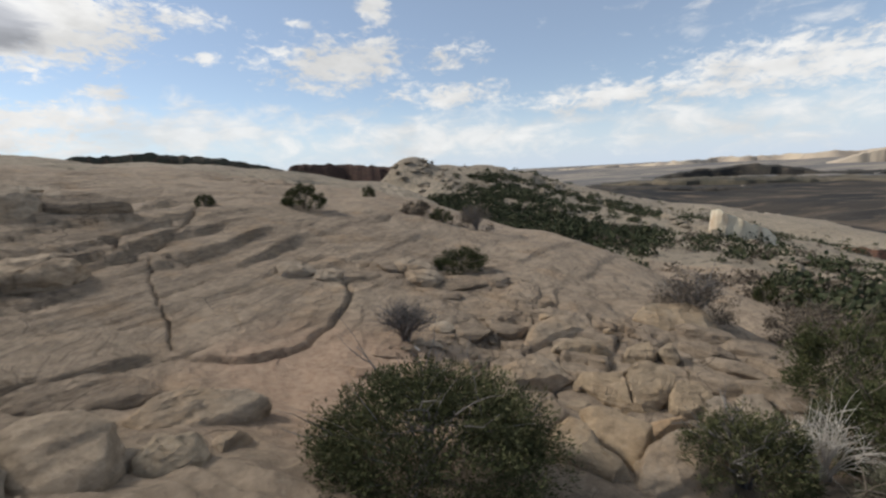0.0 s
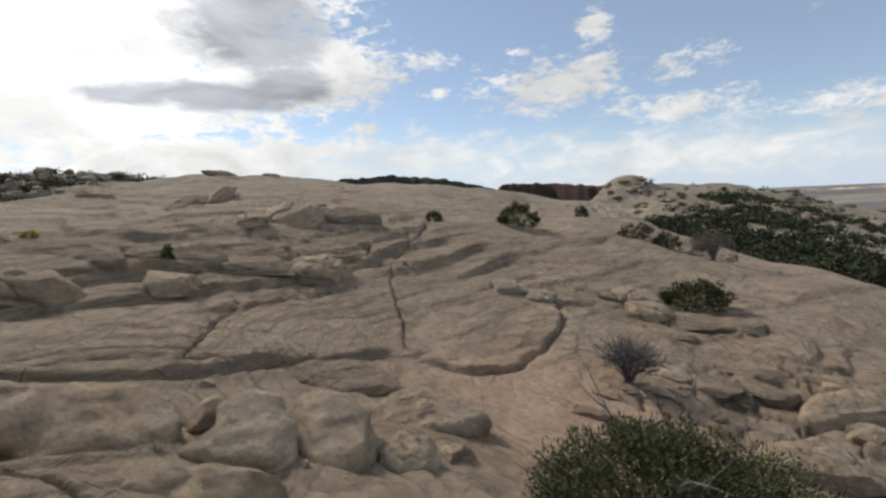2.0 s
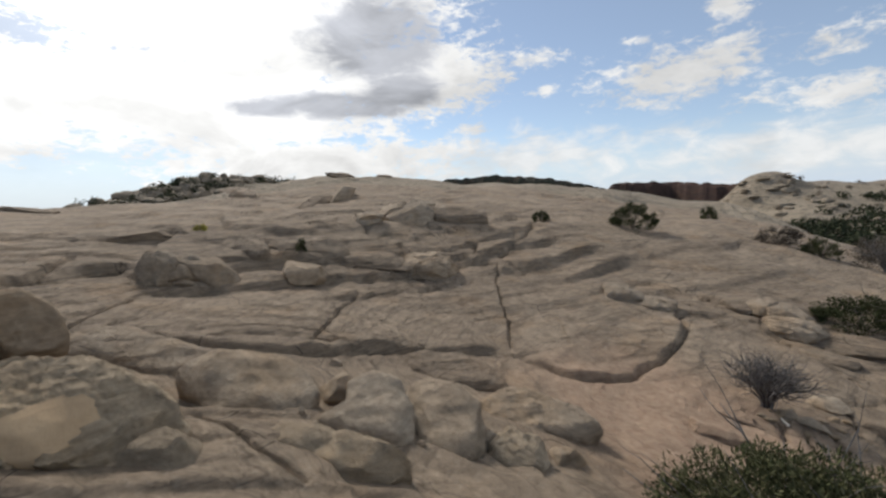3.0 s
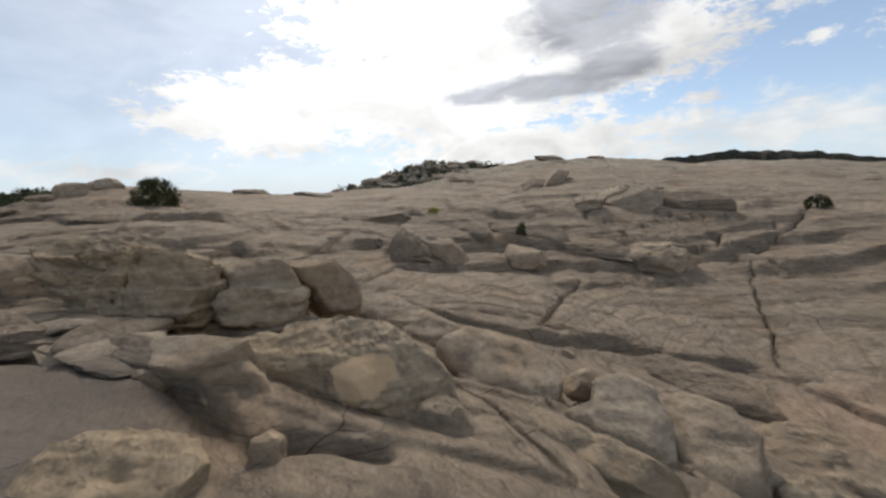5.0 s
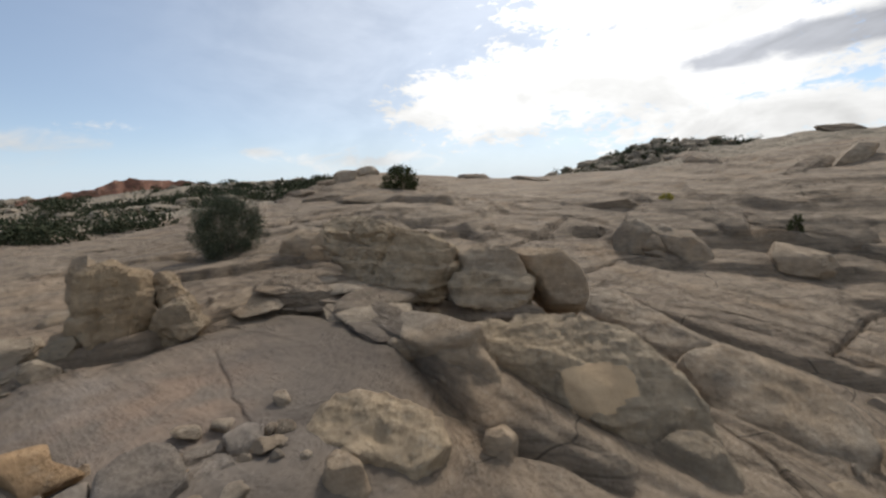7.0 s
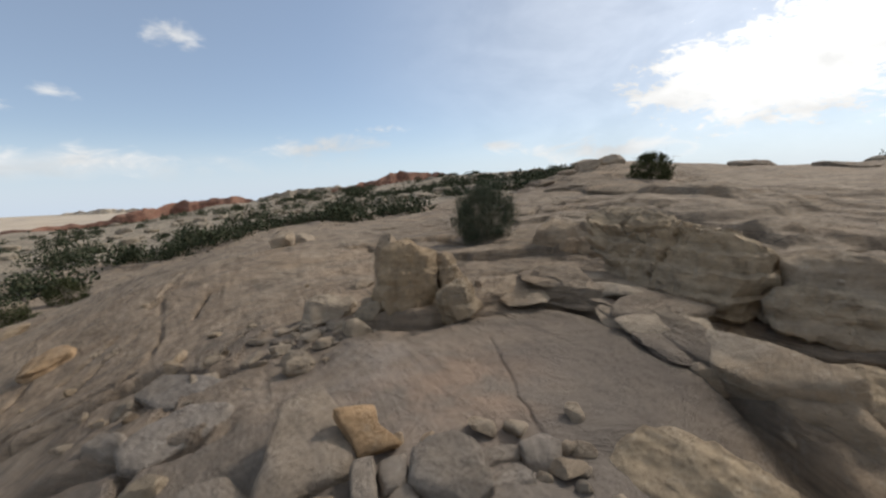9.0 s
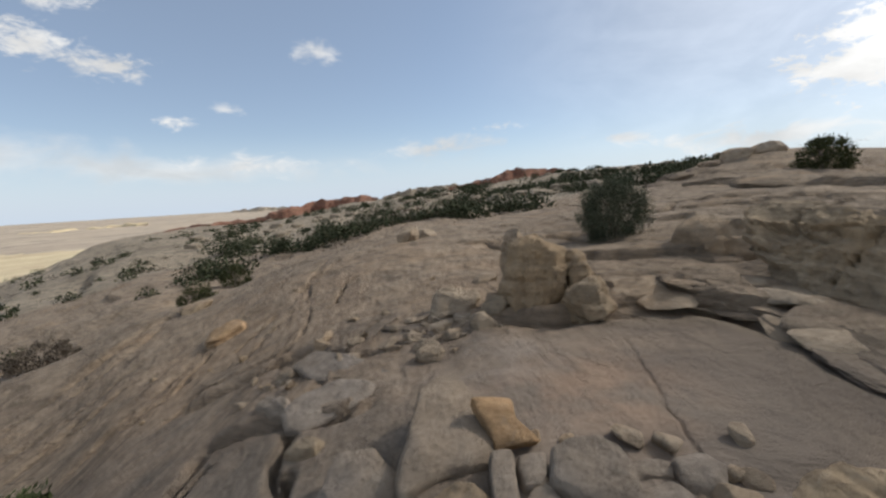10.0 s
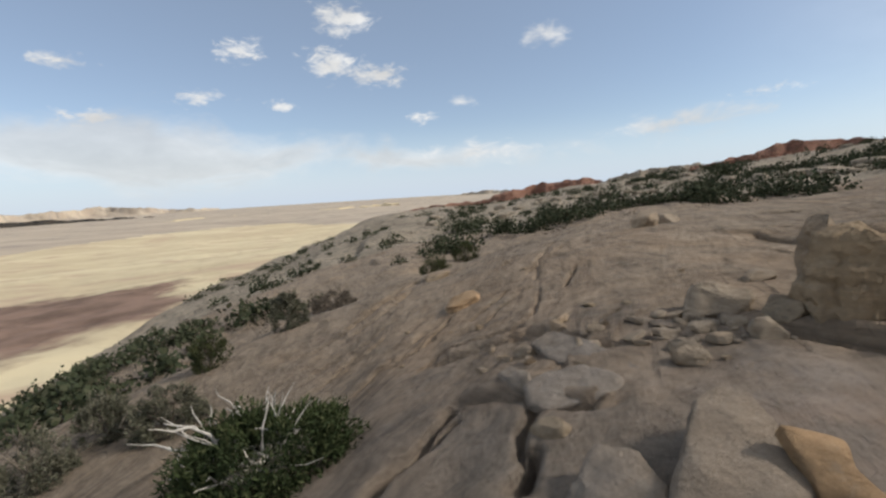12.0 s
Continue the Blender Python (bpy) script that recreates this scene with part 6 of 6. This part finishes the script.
sculpted("boulder", "r", (2.54, 7.27, -2.05), 21, 63, 0.56, 3.0, ((-0.86, -0.15), (-0.40, 0.28), (0.33, 0.38), (0.86, 0.04), (0.57, -0.28), (-0.22, -0.39), (-0.70, -0.44)), 367)
sculpted("stone", "y", (2.80, 6.50, -1.99), -2, 40, 0.50, 3.2, ((-0.55, -0.05), (-0.42, 0.14), (0.06, 0.19), (0.46, 0.04), (0.55, -0.18), (-0.12, -0.25)), 368)
sculpted("boulder", "y", (3.74, 6.22, -2.04), -17, 53, 0.40, 3.4, ((-0.31, -0.24), (-0.18, 0.08), (0.26, 0.31), (0.31, -0.08), (-0.00, -0.37)), 369)
sculpted("stone", "y", (4.22, 6.07, -1.97), -23, 30, 0.35, 3.6, ((-0.18, 0.01), (0.02, 0.21), (0.18, -0.04), (0.13, -0.27), (-0.08, -0.25)), 370)
sculpted("boulder", "a", (1.56, 5.36, -1.86), 16, 60, 0.40, 3.4, ((-0.65, 0.13), (0.21, 0.35), (0.61, 0.07), (0.65, -0.30), (0.08, -0.41), (-0.59, -0.25)), 371)
sculpted("boulder", "a", (1.39, 4.24, -1.81), 34, 70, 0.32, 3.6, ((-0.29, 0.29), (0.32, 0.06), (0.36, -0.28), (-0.14, -0.35), (-0.36, -0.32)), 372)
sculpted("boulder", "y", (5.31, 7.91, -2.16), -13, 68, 0.48, 3.2, ((-0.89, -0.03), (-0.71, 0.30), (-0.20, 0.52), (0.61, 0.42), (0.83, -0.04), (0.89, -0.55), (-0.02, -0.58), (-0.51, -0.32)), 373)
sculpted("boulder", "r", (4.35, 4.34, -2.11), -11, 70, 0.40, 3.4, ((-0.36, -0.22), (-0.09, 0.24), (0.32, 0.35), (0.36, -0.07), (0.14, -0.39), (-0.26, -0.41)), 374)
# the ochre plate
sculpted("orange_rock", "o", (-2.10, -2.77, 0.65), 158, 50, 0.07, 5.0, ((-0.11, 0.11), (0.06, 0.08), (0.04, -0.01), (0.11, -0.11), (-0.02, -0.10), (-0.07, -0.10), (-0.08, -0.02)), 359)
# the long grey ledge above the slab, and blocks on the dome
sculpted("slab_rock", "s", (-11.02, 3.50, 0.59), 31, 62, 0.60, 5.0, ((-1.73, 0.44), (-1.23, 0.63), (0.01, 0.59), (1.27, 0.20), (1.73, -0.40), (1.54, -0.69), (0.46, -0.55), (-1.15, -0.22)), 670)
sculpted("slab_rock", "s", (-9.45, 5.11, 0.39), 59, 62, 0.60, 5.0, ((-0.96, 0.25), (-0.71, 0.61), (0.23, 0.53), (0.92, 0.09), (0.96, -0.48), (0.55, -0.67), (-0.54, -0.39)), 671)
sculpted("slab_rock", "s", (-8.74, 6.57, 0.16), 71, 62, 0.60, 5.0, ((-0.77, 0.35), (-0.26, 0.55), (0.60, 0.23), (0.77, -0.25), (0.46, -0.61), (-0.46, -0.38)), 672)
sculpted("slab_rock", "f", (-10.54, 8.05, 1.01), 69, 50, 0.70, 4.0, ((-0.51, -0.09), (-0.00, 0.32), (0.51, 0.11), (0.23, -0.38), (-0.39, -0.37)), 673)
sculpted("boulder", "r", (-10.36, 9.67, 0.92), 66, 55, 0.90, 4.0, ((-0.87, 0.01), (-0.15, 0.56), (0.73, 0.35), (0.87, -0.29), (0.26, -0.62), (-0.76, -0.47)), 674)
sculpted("slab_rock", "s", (-9.36, 11.07, 0.82), 51, 55, 0.90, 4.0, ((-1.01, 0.09), (-0.26, 0.58), (0.63, 0.15), (1.01, -0.40), (0.63, -0.64), (-0.65, -0.46)), 675)
sculpted("boulder", "a", (-16.39, 11.40, 1.94), 107, 45, 1.20, 4.0, ((-1.27, -0.40), (0.07, 0.31), (1.27, 0.63), (1.24, 0.26), (-0.16, -0.43), (-1.16, -0.69)), 676)
sculpted("slab_rock", "s", (-15.65, 9.62, 1.49), 124, 60, 1.00, 4.0, ((-2.71, -0.23), (0.41, 0.46), (2.71, 0.49), (1.02, -0.14), (-2.39, -0.55)), 677)
sculpted("slab_rock", "s", (-32.94, 14.09, 2.69), -10, 60, 1.20, 4.0, ((-9.31, 1.07), (-3.36, 1.27), (7.29, -0.44), (9.31, -1.33), (1.12, -0.78)), 678)
# the long tan wedge with a split along its foot
sculpted("boulder", "y", (-2.53, 0.86, -0.18), 35, 66, 0.34, 3.4, ((-0.52, 0.05), (-0.49, 0.19), (-0.35, 0.21), (-0.13, 0.15), (0.13, 0.08), (0.38, -0.01), (0.52, -0.11), (0.34, -0.27), (0.10, -0.24), (-0.08, -0.16), (-0.28, -0.10), (-0.45, -0.06)), 642, rugged=0.9)
sculpted("slab_rock", "g", (-2.51, 0.65, -0.24), 35, 66, 0.24, 4.0, ((-0.37, 0.13), (-0.17, 0.10), (0.03, 0.04), (0.21, -0.02), (0.37, -0.08), (0.25, -0.19), (0.02, -0.11), (-0.18, -0.01)), 643)

# layered ledges stacked round the rim of the smooth hollow
for i, (lx, ly, turn) in enumerate(((-3.80, -1.72, 146), (-4.12, -2.02, 130), (-4.38, -2.50, 105), (-4.40, -2.98, 75), (-4.10, -3.32, 40))):
    out = radians(turn - 90)
    for level, (off, wide, thick, lift) in enumerate(((0.10, 0.84, 0.05, 0.02), (0.36, 0.95, 0.06, 0.05), (0.66, 0.95, 0.08, 0.08))):
        k = off + 0.05 * math.sin(3.1 * i + level)
        rock("slab_rock", "f" if (i + level) % 2 else "s", lx - math.cos(out) * k * 0.6 - 0.35 * k, ly - math.sin(out) * k * 0.6, wide * (0.85 + 0.12 * math.sin(2.3 * i + 5 * level)), 0.56, thick, turn + 12 * math.sin(4.0 * i + level), 500 + 7 * i + level, lift=lift)

loose_stones(1, 44, -2.95, -4.20, 0.60, 0.50, 0.04, 0.18, BOULDER, "small broken sandstone fragment below the split block", "fragments below the block")
loose_stones(2, 16, -1.95, -4.75, 0.5, 0.4, 0.06, 0.22, BOULDER, "small broken sandstone fragment in a rock nook", "fragments in the nook")
loose_stones(3, 12, -2.15, -2.40, 0.40, 0.35, 0.03, 0.12, BOULDER, "small broken sandstone fragment between larger blocks", "fragments by the hollow")
loose_stones(4, 22, 0.1, 6.6, 0.9, 0.6, 0.05, 0.22, BUFF, "small buff stone lying round the dead bush", "stones round the dead bush")
loose_stones(5, 40, 2.4, 5.8, 2.0, 2.0, 0.08, 0.32, BUFF, "broken buff sandstone fragment in the rubble", "fragments in the rubble")
loose_stones(7, 14, -3.2, 1.2, 0.9, 1.2, 0.06, 0.2, BOULDER, "small sandstone fragment between rounded boulders", "fragments between boulders")
loose_stones(9, 16, -2.30, -2.15, 0.35, 0.35, 0.05, 0.15, BOULDER, "small grey sandstone fragment wedged between broken blocks", "fragments between the blocks")
loose_stones(8, 12, -2.6, -6.5, 1.6, 1.6, 0.05, 0.15, BUFF, "small stone lying on smooth slickrock", "stones on the slope")
for bearing, dist, w, h, seed in ((52.2, 41.0, 2.8, 0.45, 401), (46.5, 44.0, 1.9, 0.3, 402), (104.5, 24.2, 1.5, 0.55, 403), (107.0, 23.6, 1.4, 0.5, 404), (109.5, 23.0, 1.0, 0.35, 405),
                                  (90.3, 27.0, 2.2, 0.3, 407), (83.0, 26.0, 2.4, 0.28, 406), (113.0, 20.5, 1.6, 0.35, 408)):
    bx, by = at(bearing, dist)
    rock("boulder", "a" if h > 0.45 else "s", bx, by, w, w * 0.8, h, bearing, seed)


# ---- plants near by ----
bush("juniper_bush", "dense dark green juniper bush with fine needled sprays", 0.08, 2.6, 2.6, 2.0, 1.16, OLIVE_JUNIPER, 1, n=50000, leaf=0.05, clumps=260, limbs_n=16, wood=DEADWOOD)
bush("shrub", "low dark green shrub behind rounded stones", 0.97, 11.6, 1.8, 1.2, 0.75, JUNIPER, 2, n=5000, leaf=0.09)
bush("shrub", "round dark green shrub alone on bare slickrock", -4.85, 16.0, 1.85, 1.4, 0.95, JUNIPER, 3, n=5000, leaf=0.10)
bush("shrub", "small dark shrub on the far slickrock", -3.48, 24.0, 0.8, 0.7, 0.7, JUNIPER, 4, n=1500, leaf=0.10)
bush("shrub", "low spreading dark shrub on far slickrock", -0.6, 19.4, 1.6, 1.0, 0.7, BROWN, 5, n=2500, leaf=0.10)
bush("shrub", "low dark shrub beside dry brush", 0.6, 19.0, 1.4, 1.0, 0.65, JUNIPER, 6, n=2500, leaf=0.10)
bush("dry_bush", "bare brown-grey bush on sloping slickrock", 2.2, 18.8, 1.8, 1.3, 1.3, BROWN, 7, n=1500, leaf=0.10, limbs_n=30, wood=DEADWOOD)
bush("shrub", "small shrub rooted at the head of a crack", -7.45, 13.7, 0.7, 0.5, 0.4, JUNIPER, 8, n=1200, leaf=0.08)
bush("dry_bush", "brownish twiggy bush above the rubble", 6.1, 8.4, 2.3, 1.5, 1.1, BROWN, 9, n=5000, leaf=0.07, limbs_n=40, wood=DEADWOOD)
bush("shrub", "small dark green juniper on the lower slope", 14.6, 16.6, 0.95, 0.9, 1.0, JUNIPER, 10, n=2500, leaf=0.12)
bush("shrub", "round dark green shrub on the lower slope", 16.2, 16.2, 0.9, 0.9, 0.75, JUNIPER, 11, n=2000, leaf=0.12)
bush("shrub", "round green shrub near the slope's edge", 15.6, 13.0, 1.1, 0.9, 0.8, JUNIPER, 12, n=2000, leaf=0.12)
bush("shrub", "wide dark brown-green shrub below the rubble", 9.0, 8.2, 3.2, 2.0, 1.7, BROWN, 13, n=8000, leaf=0.09, limbs_n=24)
bush("shrub", "dark green bush below the rubble slope", 5.9, 4.5, 2.0, 1.6, 1.3, JUNIPER, 14, n=12000, leaf=0.07, clumps=120)
bush("shrub", "grey-green shrub growing against broken rock", 3.2, 2.9, 1.6, 1.2, 0.85, OLIVE_JUNIPER, 15, n=16000, leaf=0.05, clumps=130, limbs_n=16, wood=DEADWOOD)
twig_bush("dead_bush", "pale grey leafless bush with tangled twigs", 4.15, 3.0, 1.2, 1.0, 0.85, PALEWOOD, 16, count=40, thick=0.008, forks=7)
twig_bush("dead_bush", "dead dark grey bush with bare spreading twigs", -0.42, 6.6, 1.3, 1.0, 0.72, DEADWOOD, 17, count=60, thick=0.016, forks=8)
bush("juniper_tree", "small dark juniper standing on the skyline", -21.2, -4.9, 2.3, 1.8, 1.25, JUNIPER, 18, n=6000, leaf=0.13, clumps=110)
bush("juniper_tree", "rounded dense dark juniper among layered ledges", -7.42, -5.25, 1.4, 1.2, 1.10, BLUE_JUNIPER, 19, n=40000, leaf=0.034, clumps=260, tuck=1.4)
bush("juniper_bush", "dark green juniper with bleached dead branches", -0.05, -4.5, 1.3, 1.1, 0.52, BRIGHT, 20, n=22000, leaf=0.05, clumps=150, wood=PALEWOOD, limbs_n=14, turn=20, thick=0.022)
bush("shrub", "grey sage shrub on the steep slickrock", 2.85, -7.8, 0.85, 0.7, 0.6, SAGE, 21, n=5000, leaf=0.06)
bush("shrub", "low grey-green shrub along the slickrock's edge", 1.9, -7.4, 1.0, 0.8, 0.6, SAGE, 22, n=6000, leaf=0.06)
bush("shrub", "small green shrub on steep slickrock", 2.1, -9.4, 0.7, 0.6, 0.62, JUNIPER, 23, n=4000, leaf=0.06)
bush("shrub", "olive shrub on the edge of the slickrock", 1.0, -10.7, 0.85, 0.7, 0.8, SAGE, 24, n=5000, leaf=0.07)
bush("shrub", "dark green shrub beyond the rounded slope", -3.35, -19.4, 1.6, 1.2, 0.95, JUNIPER, 25, n=3500, leaf=0.10)
bush("shrub", "dark green shrub beyond the rounded slope", -5.3, -21.9, 1.4, 1.2, 1.1, JUNIPER, 26, n=3500, leaf=0.10)
bush("shrub", "grey shrub low on the slickrock's edge", 3.2, -7.0, 0.9, 0.8, 0.65, SAGE, 27, n=5000, leaf=0.06)
bush("dry_bush", "dry brown brush along the lower slope", 0.8, -17.5, 1.9, 1.2, 0.8, BROWN, 28, n=4000, leaf=0.09)
bush("grass_tuft", "small yellow flowering tuft on bare slickrock", -12.3, 3.75, 0.40, 0.30, 0.14, YELLOW, 31, n=900, leaf=0.07, clumps=20, limbs_n=4, thick=0.006)
bush("shrub", "small dark upright shrub above a boulder", -9.15, 4.75, 0.25, 0.25, 0.34, JUNIPER, 32, n=700, leaf=0.06, clumps=20, limbs_n=5, thick=0.01)
bush("dry_bush", "dry brown shrub on the sloping slickrock", 2.2, 22.6, 1.6, 1.2, 1.1, BROWN, 36, n=2000, leaf=0.10, limbs_n=16, wood=DEADWOOD)


def driftwood(x, y, length, turn):
    """A bleached broken stick lying on the rock."""
    t = np.linspace(0, 1, 7)[:, None]
    path = np.c_[t * length, 0.05 * length * np.sin(t * 5), 0.02 + 0.03 * t, 0.022 * (1 - 0.7 * t)]
    v, q = ribbon_tubes([path], 7)
    ob = new("stick", fill_mesh("stick", v, q, (PALEWOOD,)))
    ob.matrix_world = pose(x, y, ground_at(x, y), 0, -8, turn)
    return tagged(ob, "short bleached stick lying by the dead bush", "driftwood")


driftwood(-0.16, 6.3, 0.34, 120)
bush("shrub", "dark grey-green shrub behind a pale dead bush", 4.95, 3.25, 1.5, 1.2, 0.95, JUNIPER, 37, n=12000, leaf=0.06, clumps=120)
bush("shrub", "dark shrub filling the foot of the rubble", 4.3, 2.2, 1.2, 1.0, 0.5, SAGE, 38, n=9000, leaf=0.05, clumps=90)
